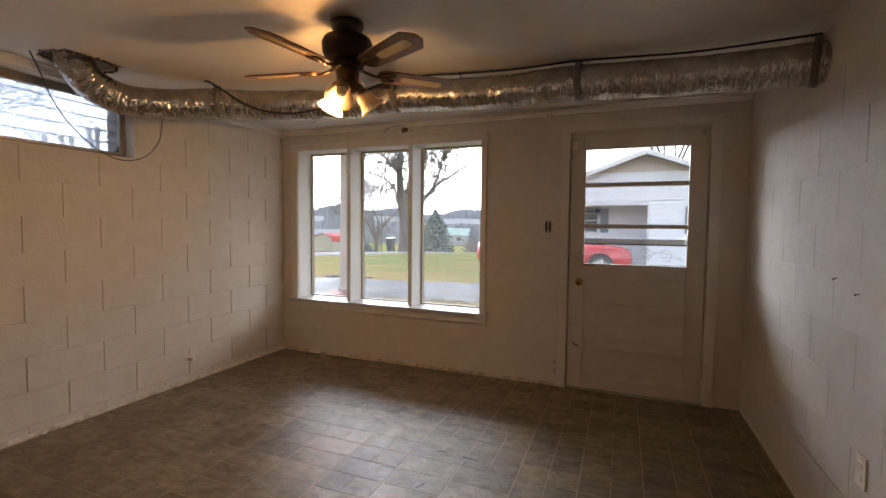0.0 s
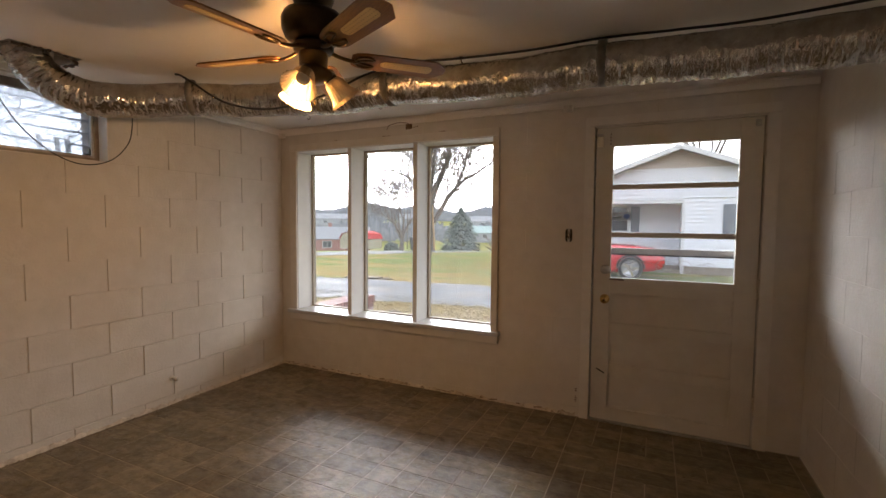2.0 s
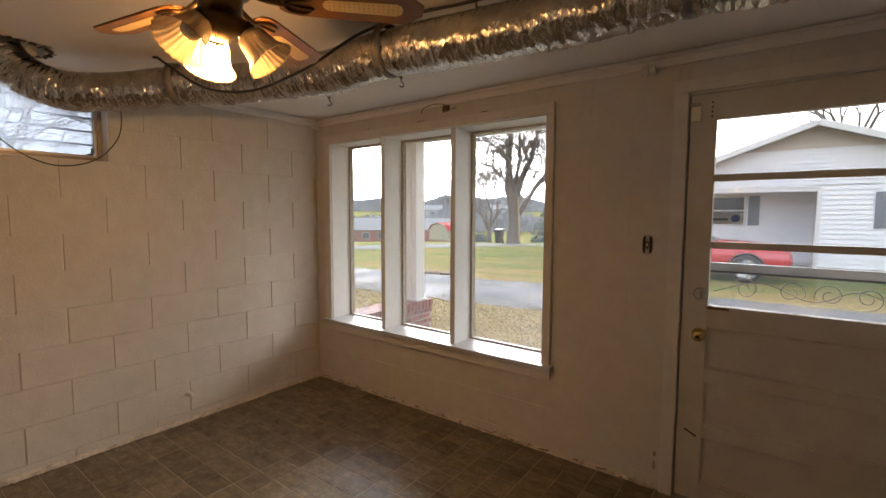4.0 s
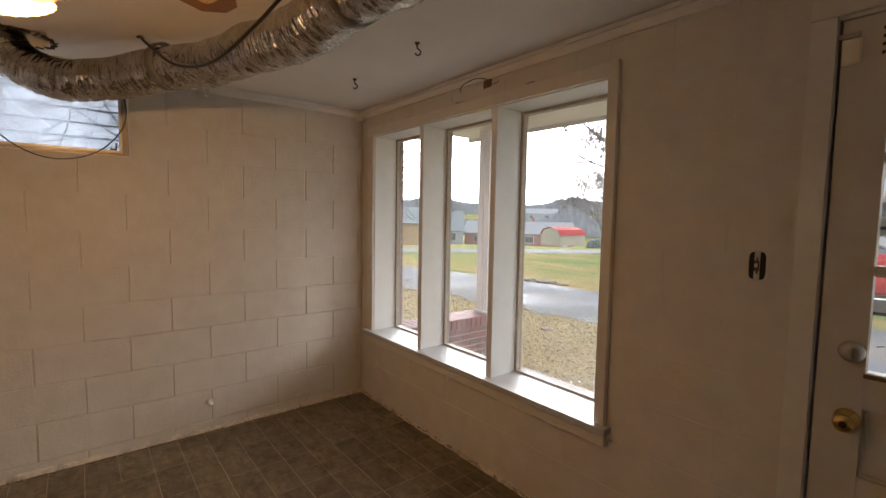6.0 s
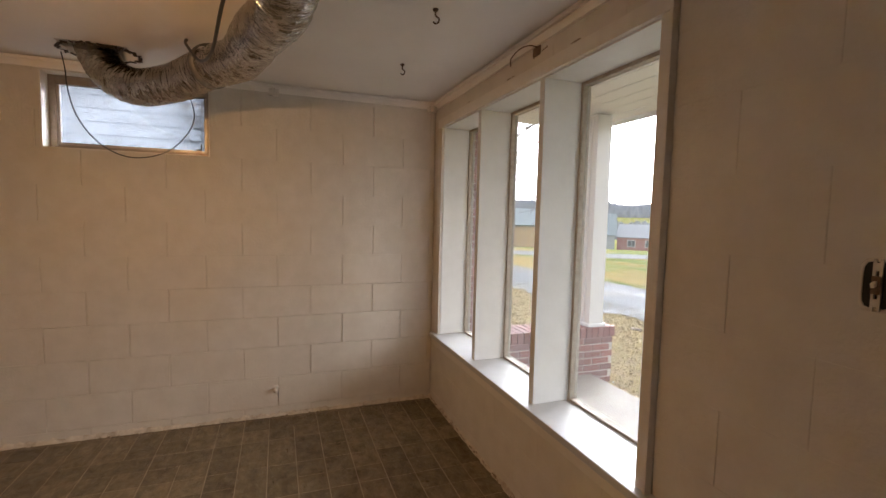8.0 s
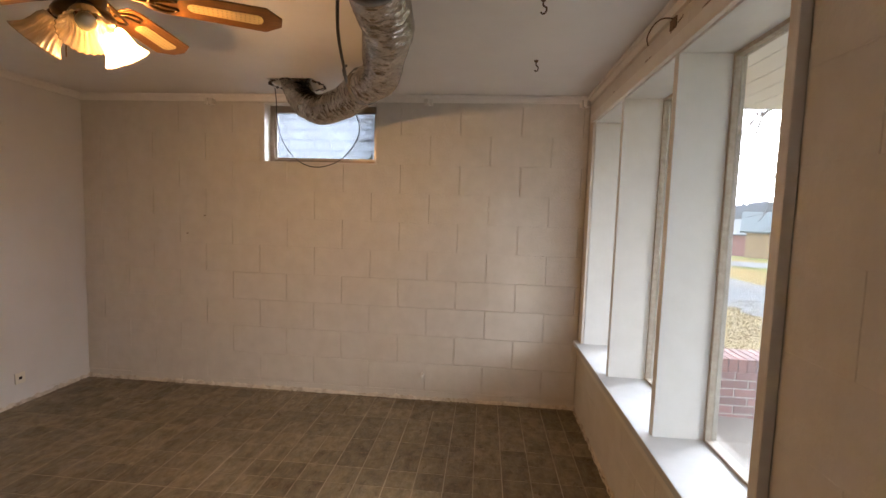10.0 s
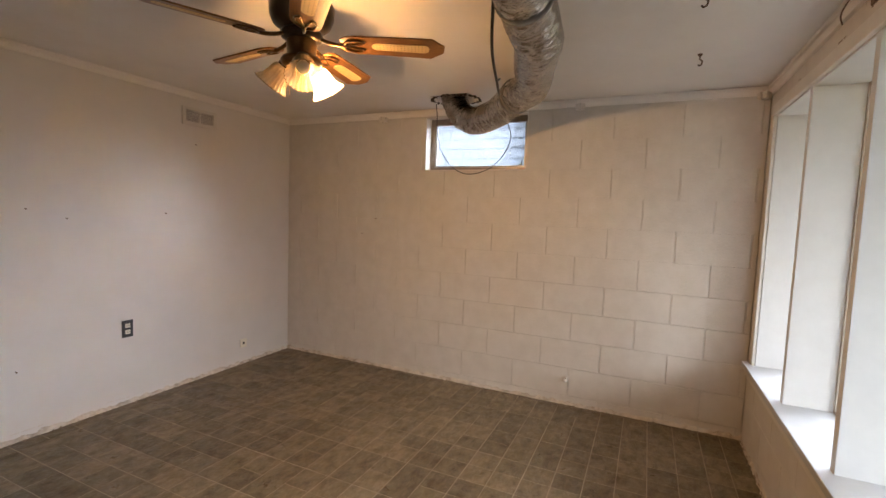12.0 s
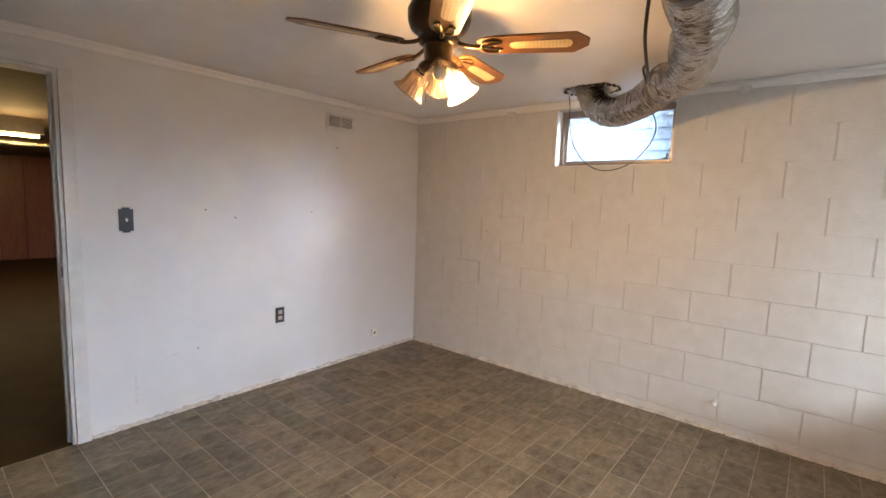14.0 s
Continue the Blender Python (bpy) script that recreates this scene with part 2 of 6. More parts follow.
def foil_material():
    """Crinkled aluminium foil sleeve."""
    m = bpy.data.materials.new("duct_foil")
    m.use_nodes = True
    nt = m.node_tree
    p = nt.nodes["Principled BSDF"]
    pos = nt.nodes.new("ShaderNodeNewGeometry").outputs["Position"]
    n = noise_tex(nt, pos, 16, 4, 0.6)
    nt.links.new(mix(nt, ramp(nt, n, 0.35, 0.65), (0.56, 0.535, 0.50), (0.38, 0.36, 0.33)), p.inputs["Base Color"])
    p.inputs["Metallic"].default_value = 1.0
    p.inputs["Roughness"].default_value = 0.17
    b = nt.nodes.new("ShaderNodeBump")
    b.inputs["Distance"].default_value = 0.009
    nt.links.new(noise_tex(nt, pos, 34, 3, 0.55, (1.6, 0.8, 0.7)), b.inputs["Height"])
    nt.links.new(b.outputs[0], p.inputs["Normal"])
    return m


M_FOIL = foil_material()


def cane_material():
    """Woven cane: straw strands with small dark holes."""
    m = bpy.data.materials.new("woven_cane")
    m.use_nodes = True
    nt = m.node_tree
    p = nt.nodes["Principled BSDF"]
    pos = nt.nodes.new("ShaderNodeTexCoord").outputs["Object"]
    v = nt.nodes.new("ShaderNodeTexVoronoi")
    v.inputs["Scale"].default_value, v.inputs["Randomness"].default_value = 75, 0.0
    nt.links.new(pos, v.inputs["Vector"])
    nt.links.new(mix(nt, ramp(nt, v.outputs["Distance"], 0.30, 0.38), (0.10, 0.055, 0.02), (0.62, 0.44, 0.20)), p.inputs["Base Color"])
    p.inputs["Roughness"].default_value = 0.6
    return m


M_CANE = cane_material()


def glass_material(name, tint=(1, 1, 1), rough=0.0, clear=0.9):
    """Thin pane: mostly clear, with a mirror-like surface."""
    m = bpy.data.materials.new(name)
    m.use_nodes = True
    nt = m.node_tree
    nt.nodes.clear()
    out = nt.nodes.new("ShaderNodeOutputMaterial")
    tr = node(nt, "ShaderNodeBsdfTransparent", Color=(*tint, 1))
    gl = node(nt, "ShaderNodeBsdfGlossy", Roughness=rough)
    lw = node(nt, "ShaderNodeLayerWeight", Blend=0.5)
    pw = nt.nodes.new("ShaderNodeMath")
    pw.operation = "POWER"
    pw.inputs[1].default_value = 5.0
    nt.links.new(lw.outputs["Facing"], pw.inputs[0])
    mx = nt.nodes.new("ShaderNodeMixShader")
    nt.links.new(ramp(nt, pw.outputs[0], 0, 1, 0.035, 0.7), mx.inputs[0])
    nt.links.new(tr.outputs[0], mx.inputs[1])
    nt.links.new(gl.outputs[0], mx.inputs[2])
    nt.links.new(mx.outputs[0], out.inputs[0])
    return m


def veiled_glass(name, tint, least=0.012, most=0.032):
    """Thin old pane: clear and glossy, with a milky film standing in for outdoor haze."""
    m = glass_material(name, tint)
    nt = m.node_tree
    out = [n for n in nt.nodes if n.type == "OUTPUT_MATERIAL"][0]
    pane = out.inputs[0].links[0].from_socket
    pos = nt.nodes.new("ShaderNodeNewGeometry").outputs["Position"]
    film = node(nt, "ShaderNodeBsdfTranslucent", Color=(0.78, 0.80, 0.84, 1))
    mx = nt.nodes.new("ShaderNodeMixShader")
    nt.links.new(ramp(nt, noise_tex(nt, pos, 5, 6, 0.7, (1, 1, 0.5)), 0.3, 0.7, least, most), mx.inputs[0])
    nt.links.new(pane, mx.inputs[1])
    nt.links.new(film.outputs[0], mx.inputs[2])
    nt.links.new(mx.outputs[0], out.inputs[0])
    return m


# grey tints dim the bright view outside; the panes cast no shadow
M_CLEAR = veiled_glass("door_glass", (0.93, 0.94, 0.955), 0.005, 0.014)
M_GLASS = veiled_glass("window_glass", (0.83, 0.84, 0.85))


def haze_glass(name, amount):
    """Louvre glass, part clear, part milky: greyed to dim the view, milky to mist it."""
    m = bpy.data.materials.new(name)
    m.use_nodes = True
    nt = m.node_tree
    nt.nodes.clear()
    out = nt.nodes.new("ShaderNodeOutputMaterial")
    tr = node(nt, "ShaderNodeBsdfTransparent", Color=(0.48, 0.505, 0.54, 1))
    di = node(nt, "ShaderNodeBsdfTranslucent", Color=(0.55, 0.58, 0.63, 1))
    mx = node(nt, "ShaderNodeMixShader", Fac=amount)
    nt.links.new(tr.outputs[0], mx.inputs[1])
    nt.links.new(di.outputs[0], mx.inputs[2])
    nt.links.new(mx.outputs[0], out.inputs[0])
    return m


M_LOUVRE = haze_glass("louvre_glass", 0.20)
M_LOUVRE_EDGE = haze_glass("louvre_edge", 0.6)


def shade_material():
    """Frosted, fluted lamp glass."""
    m = bpy.data.materials.new("frosted_shade_glass")
    m.use_nodes = True
    nt = m.node_tree
    nt.nodes.clear()
    out = nt.nodes.new("ShaderNodeOutputMaterial")
    tl = node(nt, "ShaderNodeBsdfTranslucent", Color=(0.50, 0.41, 0.30, 1))
    tr = node(nt, "ShaderNodeBsdfTransparent", Color=(1, 0.96, 0.88, 1))
    gl = node(nt, "ShaderNodeBsdfGlossy", Roughness=0.15)
    a = node(nt, "ShaderNodeMixShader", Fac=0.42)
    b = node(nt, "ShaderNodeMixShader", Fac=0.10)
    nt.links.new(tl.outputs[0], a.inputs[1])
    nt.links.new(tr.outputs[0], a.inputs[2])
    nt.links.new(a.outputs[0], b.inputs[1])
    nt.links.new(gl.outputs[0], b.inputs[2])
    nt.links.new(b.outputs[0], out.inputs[0])
    return m


M_SHADE = shade_material()


def emitter(name, color, strength):
    m = bpy.data.materials.new(name)
    m.use_nodes = True
    nt = m.node_tree
    nt.nodes.clear()
    out = nt.nodes.new("ShaderNodeOutputMaterial")
    e = node(nt, "ShaderNodeEmission", Color=(*color, 1), Strength=strength)
    nt.links.new(e.outputs[0], out.inputs[0])
    return m


M_BULB = emitter("lit_bulb", (1.0, 0.62, 0.28), 60)
M_TUBE = emitter("yellow_lamp", (1.0, 0.55, 0.12), 4)

# ---- building helpers ----
ORIGIN = {}


def thing(name, label, category, at=(0, 0, 0), group="", kind=""):
    """An empty at a thing's base, that will carry its parts."""
    ob = new(name)
    ob.empty_display_size = 0.1
    ob.location = at
    ORIGIN[ob] = Vector(at)
    return tagged(ob, label, category, group, kind)


def part(name, bm, mat, parent=None, label="", smooth=False, bevel=0.0):
    """Links a bmesh, made in the world's metres, as one mesh under a thing or a part."""
    if bevel:
        bmesh.ops.bevel(bm, geom=bm.edges[:], offset=bevel, segments=2, profile=0.7, affect="EDGES", clamp_overlap=True)
    o = ORIGIN[parent] if parent else Vector()
    if o.length:
        bmesh.ops.translate(bm, vec=-o, verts=bm.verts[:])
    me = bpy.data.meshes.new(name)
    bm.to_mesh(me)
    bm.free()
    me.materials.append(mat)
    if smooth:
        for f in me.polygons:
            f.use_smooth = True
    ob = new(name, me)
    if parent:
        ob.parent = parent
        ORIGIN[ob] = o
    if label:
        ob["label"] = label
    return ob


def solo(name, bm, mat, label, category, kind="", group="", smooth=False, bevel=0.0):
    """A thing that is one mesh, with its origin at its base."""
    lo = Vector([min(v.co[i] for v in bm.verts) for i in range(3)])
    hi = Vector([max(v.co[i] for v in bm.verts) for i in range(3)])
    at = Vector(((lo.x + hi.x) / 2, (lo.y + hi.y) / 2, lo.z))
    if bevel:
        bmesh.ops.bevel(bm, geom=bm.edges[:], offset=bevel, segments=2, profile=0.7, affect="EDGES", clamp_overlap=True)
    bmesh.ops.translate(bm, vec=-at, verts=bm.verts[:])
    me = bpy.data.meshes.new(name)
    bm.to_mesh(me)
    bm.free()
    me.materials.append(mat)
    if smooth:
        for f in me.polygons:
            f.use_smooth = True
    ob = new(name, me)
    ob.location = at
    ORIGIN[ob] = at
    return tagged(ob, label, category, group, kind)


def box(bm, x0, x1, y0, y1, z0, z1):
    v = [bm.verts.new((x, y, z)) for x in (x0, x1) for y in (y0, y1) for z in (z0, z1)]
    for q in ((0, 1, 3, 2), (4, 6, 7, 5), (0, 4, 5, 1), (2, 3, 7, 6), (0, 2, 6, 4), (1, 5, 7, 3)):
        bm.faces.new([v[i] for i in q])
    return bm


def boxes(*rows):
    bm = bmesh.new()
    for r in rows:
        box(bm, *r)
    return bm


def obox(bm, m, sx, sy, sz):
    """A box of that size, centred, under the matrix m."""
    v = [bm.verts.new(m @ Vector((x, y, z))) for x in (-sx / 2, sx / 2) for y in (-sy / 2, sy / 2) for z in (-sz / 2, sz / 2)]
    for q in ((0, 1, 3, 2), (4, 6, 7, 5), (0, 4, 5, 1), (2, 3, 7, 6), (0, 2, 6, 4), (1, 5, 7, 3)):
        bm.faces.new([v[i] for i in q])
    return bm


def lathe(bm, profile, m=None, seg=32, flute=0.0, flutes=0):
    """Turns a profile of (radius, height) about z, under the matrix m."""
    m = m or Matrix()
    rings = []
    for i, (r, z) in enumerate(profile):
        ring = []
        for k in range(seg):
            a = 2 * math.pi * k / seg
            rr = r * (1 + flute * i / len(profile) * math.cos(flutes * a)) if flutes else r
            ring.append(bm.verts.new(m @ Vector((rr * math.cos(a), rr * math.sin(a), z))))
        rings.append(ring)
    for a, b in zip(rings, rings[1:]):
        for k in range(seg):
            bm.faces.new((a[k], a[(k + 1) % seg], b[(k + 1) % seg], b[k]))
    return bm


def catmull(pts, n):
    """A smooth line through the points, n steps between each two."""
    pts = [Vector(p) for p in pts]
    p = [2 * pts[0] - pts[1], *pts, 2 * pts[-1] - pts[-2]]
    out = []
    for i in range(1, len(p) - 2):
        for k in range(n):
            t = k / n
            a, b, c, d = p[i - 1], p[i], p[i + 1], p[i + 2]
            out.append(0.5 * (2 * b + (c - a) * t + (2 * a - 5 * b + 4 * c - d) * t * t + (3 * b - a - 3 * c + d) * t ** 3))
    out.append(pts[-1])
    return out


def frames(path):
    """Axes carried along a line without twisting."""
    rows, up = [], Vector((0, 0, 1))
    for i, p in enumerate(path):
        d = (path[min(i + 1, len(path) - 1)] - path[max(i - 1, 0)]).normalized()
        side = d.cross(up)
        if side.length < 1e-3:
            side = d.cross(Vector((1, 0, 0)))
        side.normalize()
        up = side.cross(d).normalized()
        rows.append((p, d, side, up))
    return rows


def tube(bm, path, radius, seg=8, caps=True):
    """A round bar along a line; radius is a number or a function of the place along it."""
    path = [Vector(p) for p in path]
    rings = []
    for i, (p, d, s, u) in enumerate(frames(path)):
        r = radius(i / (len(path) - 1)) if callable(radius) else radius
        rings.append([bm.verts.new(p + r * (math.cos(2 * math.pi * k / seg) * s + math.sin(2 * math.pi * k / seg) * u)) for k in range(seg)])
    for a, b in zip(rings, rings[1:]):
        for k in range(seg):
            bm.faces.new((a[k], a[(k + 1) % seg], b[(k + 1) % seg], b[k]))
    if caps:
        bm.faces.new(rings[0][::-1])
        bm.faces.new(rings[-1])
    return bm


def cut(rects, hole):
    """Takes the rectangle hole (u0, u1, v0, v1) out of rectangles."""
    a0, a1, b0, b1 = hole
    out = []
    for u0, u1, v0, v1 in rects:
        if u1 <= a0 or u0 >= a1 or v1 <= b0 or v0 >= b1:
            out.append((u0, u1, v0, v1))
            continue
        if u0 < a0:
            out.append((u0, a0, v0, v1))
        if u1 > a1:
            out.append((a1, u1, v0, v1))
        m0, m1 = max(u0, a0), min(u1, a1)
        if v0 < b0:
            out.append((m0, m1, v0, b0))
        if v1 > b1:
            out.append((m0, m1, b1, v1))
    return out


PIECES = {}


def piece_mesh(name, w, h, d, c, mat, cv=None):
    """A chamfered slab, its face at y = 0 looking to -y, its body behind."""
    cv = c if cv is None else cv
    key = (name, round(w, 3), round(h, 3), d, c, cv)
    if key not in PIECES:
        bm = bmesh.new()
        f = [bm.verts.new((x * (w / 2 - c), 0, z * (h / 2 - cv))) for x, z in ((-1, -1), (1, -1), (1, 1), (-1, 1))]
        e = [bm.verts.new((x * w / 2, c, z * h / 2)) for x, z in ((-1, -1), (1, -1), (1, 1), (-1, 1))]
        b = [bm.verts.new((x * w / 2, d, z * h / 2)) for x, z in ((-1, -1), (1, -1), (1, 1), (-1, 1))]
        bm.faces.new(f)
        for k in range(4):
            j = (k + 1) % 4
            bm.faces.new((e[k], e[j], f[j], f[k]))
            bm.faces.new((b[k], b[j], e[j], e[k]))
        bm.faces.new(b[::-1])
        me = bpy.data.meshes.new(name)
        bm.to_mesh(me)
        bm.free()
        me.materials.append(mat)
        PIECES[key] = me
    return PIECES[key]


def piece(name, mesh, parent, m):
    """A piece on shared mesh data, placed in the world's metres under its parent."""
    ob = new(name, mesh)
    ob.parent = parent
    ob.matrix_basis = Matrix.Translation(-ORIGIN[parent]) @ m
    return ob

# ---- the room: walls, floor, ceiling ----
X0, X1, Y0, Y1, H = -3.10, 0.969, -0.2, 3.65, 2.243
BW, BH, B0 = 0.430, 0.2100, 0.068          # block module and the first full course
WIN = (-2.907, -0.974, 0.546, 2.030)        # picture window: x, x, z, z
DOOR = (-0.244, 0.732, 0.0, 2.037)
WAY = (-0.320, 0.535, 0.0, 2.060)            # doorway to the next room
HOP = (1.284, 2.138, 1.750, 2.18)            # small high window: y, y, z, z
HOLE = (-2.98, -2.70, 1.50, 1.81)           # cut in the ceiling for the duct


def block_wall(name, label, u0, u1, holes, core, place, joint_u, start, gap_u, gap_v, chamfer, proud):
    """A painted block wall: a core with openings, and blocks as pieces on its face."""
    bm = bmesh.new()
    rects = [(u0, u1, 0.0, H)]
    for h in holes:
        rects = cut(rects, h)
    for r in rects:
        core(bm, *r)
    wall = solo(name, bm, M_MORTAR, label, "wall", kind="structure")
    rng = random.Random(name)
    rows = [(0.0, B0)] + [(B0 + k * BH, min(B0 + (k + 1) * BH, H)) for k in range(12) if B0 + k * BH < H - 0.01]
    for k, (v0, v1) in enumerate(rows):
        s = start + (joint_u / 2 if k % 2 == 0 else 0)
        n = math.ceil((s - u0) / joint_u)
        u = s - n * joint_u
        while u < u1:
            rects = [(max(u, u0), min(u + joint_u, u1), v0, v1)]
            for h in holes:
                rects = cut(rects, h)
            for a, b, c, d in rects:
                if b - a > 0.02 and d - c > 0.02:
                    filled = rng.random() < (0.75 if (a < 0.9 and name == "wall_west") else 0.2)
                    gu = gap_u * (0.3 if filled else rng.choice((0.7, 1.0, 1.2)))
                    shut = filled or c > 0.72 or (c > 0.45 and rng.random() < 0.35)
                    gv = 0.0004 if shut else gap_v * rng.choice((0.6, 1.0, 1.2))
                    me = piece_mesh("block", b - a - gu, d - c - gv, proud + 0.004, chamfer, M_BLOCK, 0.0002 if shut else chamfer)
                    piece("block", me, wall, place((a + b) / 2, (c + d) / 2, rng.uniform(-0.0006, 0.0006)))
            u += joint_u
    return wall


floor_bm = boxes((X0, X1, Y0, Y1 + 0.2, -0.15, -0.0014))
tagged(solo("floor", floor_bm, M_SEAM, "grey-brown embossed vinyl tile floor with pale worn seams", "floor", kind="structure"))
FLOOR = bpy.data.objects["floor"]

bm = bmesh.new()
for r in cut([(X0 - 0.3, X1 + 0.2, Y0 - 0.12, Y1 + 0.22)], HOLE):
    box(bm, r[0], r[1], r[2], r[3], H, H + 0.1)
solo("ceiling", bm, M_CEIL, "dingy off-white painted flat ceiling with a ragged duct cut-out", "ceiling", kind="structure")

# plain back wall with the doorway
bm = bmesh.new()
for r in cut([(X0 - 0.2, X1 + 0.2, 0.0, H)], WAY):
    box(bm, r[0], r[1], Y0 - 0.12, Y0, r[2], r[3])
solo("wall_north", bm, M_PLASTER, "smooth off-white painted plaster wall with nail holes and scuffs", "wall", kind="structure")

# ---- walls outside this room: light-blocking covers over the ceiling, and what lies behind ----
# unseen covers added so no sky light enters above the duct hole
bm = boxes((X0 - 0.45, X1 + 0.45, -9.2, Y1 + 0.22, H + 0.45, H + 0.6))
solo("roof_light_block", bm, M_ROOF, "unseen cover slab keeping sky light out above the rooms", "roof", kind="structure")
bm = boxes((HOLE[0] - 0.05, HOLE[1] + 0.05, HOLE[2] - 0.05, HOLE[3] + 0.05, H + 0.28, H + 0.3), (X0 - 0.3, X0 - 0.2, Y0, Y1 + 0.22, H + 0.1, H + 0.45),
           (X1 + 0.2, X1 + 0.3, -9, Y1 + 0.22, H + 0.1, H + 0.45), (X0 - 0.2, X1 + 0.2, Y1 + 0.1, Y1 + 0.22, H + 0.1, H + 0.45))
solo("trim_light_block", bm, M_DARKWOOD, "unseen dark boards keeping light out of the space above the ceiling", "trim", kind="structure")

# next room, seen through the doorway; dark base colours carry its dimness
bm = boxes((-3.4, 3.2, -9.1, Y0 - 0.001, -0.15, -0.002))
solo("floor_hall", bm, material("hall_floor", (0.055, 0.032, 0.011), (0.035, 0.021, 0.008), 5, 0.7, bump=0.001, bscale=30, spec=0.15), "adjoining room floor, its dimness put into the dark brown colour", "floor", kind="structure")
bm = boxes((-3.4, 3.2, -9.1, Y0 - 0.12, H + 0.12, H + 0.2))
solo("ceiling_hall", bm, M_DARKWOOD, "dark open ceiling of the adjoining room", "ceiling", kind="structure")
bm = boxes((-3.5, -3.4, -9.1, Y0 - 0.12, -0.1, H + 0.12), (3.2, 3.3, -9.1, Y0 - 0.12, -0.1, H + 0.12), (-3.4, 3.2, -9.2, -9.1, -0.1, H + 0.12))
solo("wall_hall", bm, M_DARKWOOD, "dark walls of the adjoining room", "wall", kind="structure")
panelling = thing("wall_panelling", "dark reddish-brown wooden wall panelling in the adjoining room", "panelling", (0, -9.0, 0), kind="structure")
for k in range(16):
    part("panel", boxes((-3.4 + k * 0.41, -3.4 + k * 0.41 + 0.402, -9.1, -9.06, 0.0, 1.98)), M_PANEL, panelling)
part("panel_cap", boxes((-3.4, 3.2, -9.1, -9.04, 1.982, 2.02)), M_PANEL, panelling)

hall_lamp = thing("shop_light", "lit yellow tube light under the dark hall ceiling", "ceiling light", (-0.8, -5.4, 2.26))
part("housing", boxes((-1.1, -0.57, -5.45, -5.35, 2.155, 2.36)), M_STEEL, hall_lamp)
b = tube(bmesh.new(), [(-1.05, -5.4, 2.12), (-0.62, -5.4, 2.12)], 0.018, 12)
part("tube", b, M_TUBE, hall_lamp, "glowing warm yellow tube", smooth=True)
hl = new("hall_light", bpy.data.lights.new("hall_light", "POINT"))
hl.data.energy, hl.data.color, hl.data.shadow_soft_size = 4.5, (1.0, 0.56, 0.18), 0.2
hl.location = (-0.8, -5.4, 2.0)

hall_duct = thing("hall_duct", "foil-wrapped duct hanging under the hall ceiling", "duct", (0, -6.4, 1.95))
bm = bmesh.new()
tube(bm, catmull([(-3.3, -6.6, 2.10), (-1.5, -6.5, 2.09), (0.2, -6.5, 2.10), (3.1, -6.5, 2.12)], 24), lambda s: 0.11 + 0.012 * noise.noise(Vector((s * 60, 0, 0))), 20)
part("sleeve", bm, M_FOIL, hall_duct, smooth=True)

# ---- block walls ----
block_wall("wall_west", "cream painted concrete block wall with open vertical joints", Y0, Y1, [HOP],
           lambda bm, a, b, c, d: box(bm, X0 - 0.2, X0 - 0.006, a, b, c, d),
           lambda u, v, j: pose(X0 + j, u, v, 0, 0, 90), BW, 2.540, 0.0070, 0.0040, 0.0024, 0.006)
block_wall("wall_south", "cream painted block wall with nearly filled joints", X0, X1, [WIN, DOOR],
           lambda bm, a, b, c, d: box(bm, a - (0.2 if a == X0 else 0), b + (0.2 if b == X1 else 0), Y1 + 0.0025, Y1 + 0.2, c, d),
           lambda u, v, j: pose(u, Y1 + j * 0.5, v), BW, -0.50, 0.0026, 0.0012, 0.0012, 0.0025)
block_wall("wall_east", "cream painted block wall with nearly filled joints", Y0, Y1, [],
           lambda bm, a, b, c, d: box(bm, X1 + 0.0025, X1 + 0.2, a, b, c, d),
           lambda u, v, j: pose(X1 + j * 0.5, u, v, 0, 0, -90), BW, 2.24, 0.0028, 0.0016, 0.0013, 0.0025)

# crumbly mortar fillet along the foot of the walls
bm = bmesh.new()
rng = random.Random(5)


def fillet(bm, a, b, inward):
    a, b, inward = Vector(a), Vector(b), Vector(inward)
    n = int((b - a).length / 0.022)
    rows = []
    for i in range(n + 1):
        p = a.lerp(b, i / n)
        w, h = 0.010 + rng.random() * 0.008, 0.012 + rng.random() * 0.022
        rows.append([bm.verts.new(p + inward * w + Vector((0, 0, 0.0))), bm.verts.new(p + inward * w * 0.6 + Vector((0, 0, h * 0.7))), bm.verts.new(p + Vector((0, 0, h)))])
    for r, s in zip(rows, rows[1:]):
        for k in range(2):
            bm.faces.new((r[k], r[k + 1], s[k + 1], s[k]))


fillet(bm, (X0 + 0.001, Y0, 0.001), (X0 + 0.001, Y1, 0.001), (1, 0, 0))
fillet(bm, (X0, Y1 - 0.001, 0.001), (-0.33, Y1 - 0.001, 0.001), (0, -1, 0))
fillet(bm, (X0, Y0 + 0.001, 0.001), (-0.36, Y0 + 0.001, 0.001), (0, 1, 0))
solo("baseboard", bm, material("crumbling_mortar", (0.66, 0.59, 0.50), (0.50, 0.42, 0.33), 25, 0.85, bump=0.003, bscale=90, stain=(0.13, 0.09, 0.06), stain_scale=9, stain_amount=0.85), "ragged mortar line at the foot of the walls", "trim", kind="structure")

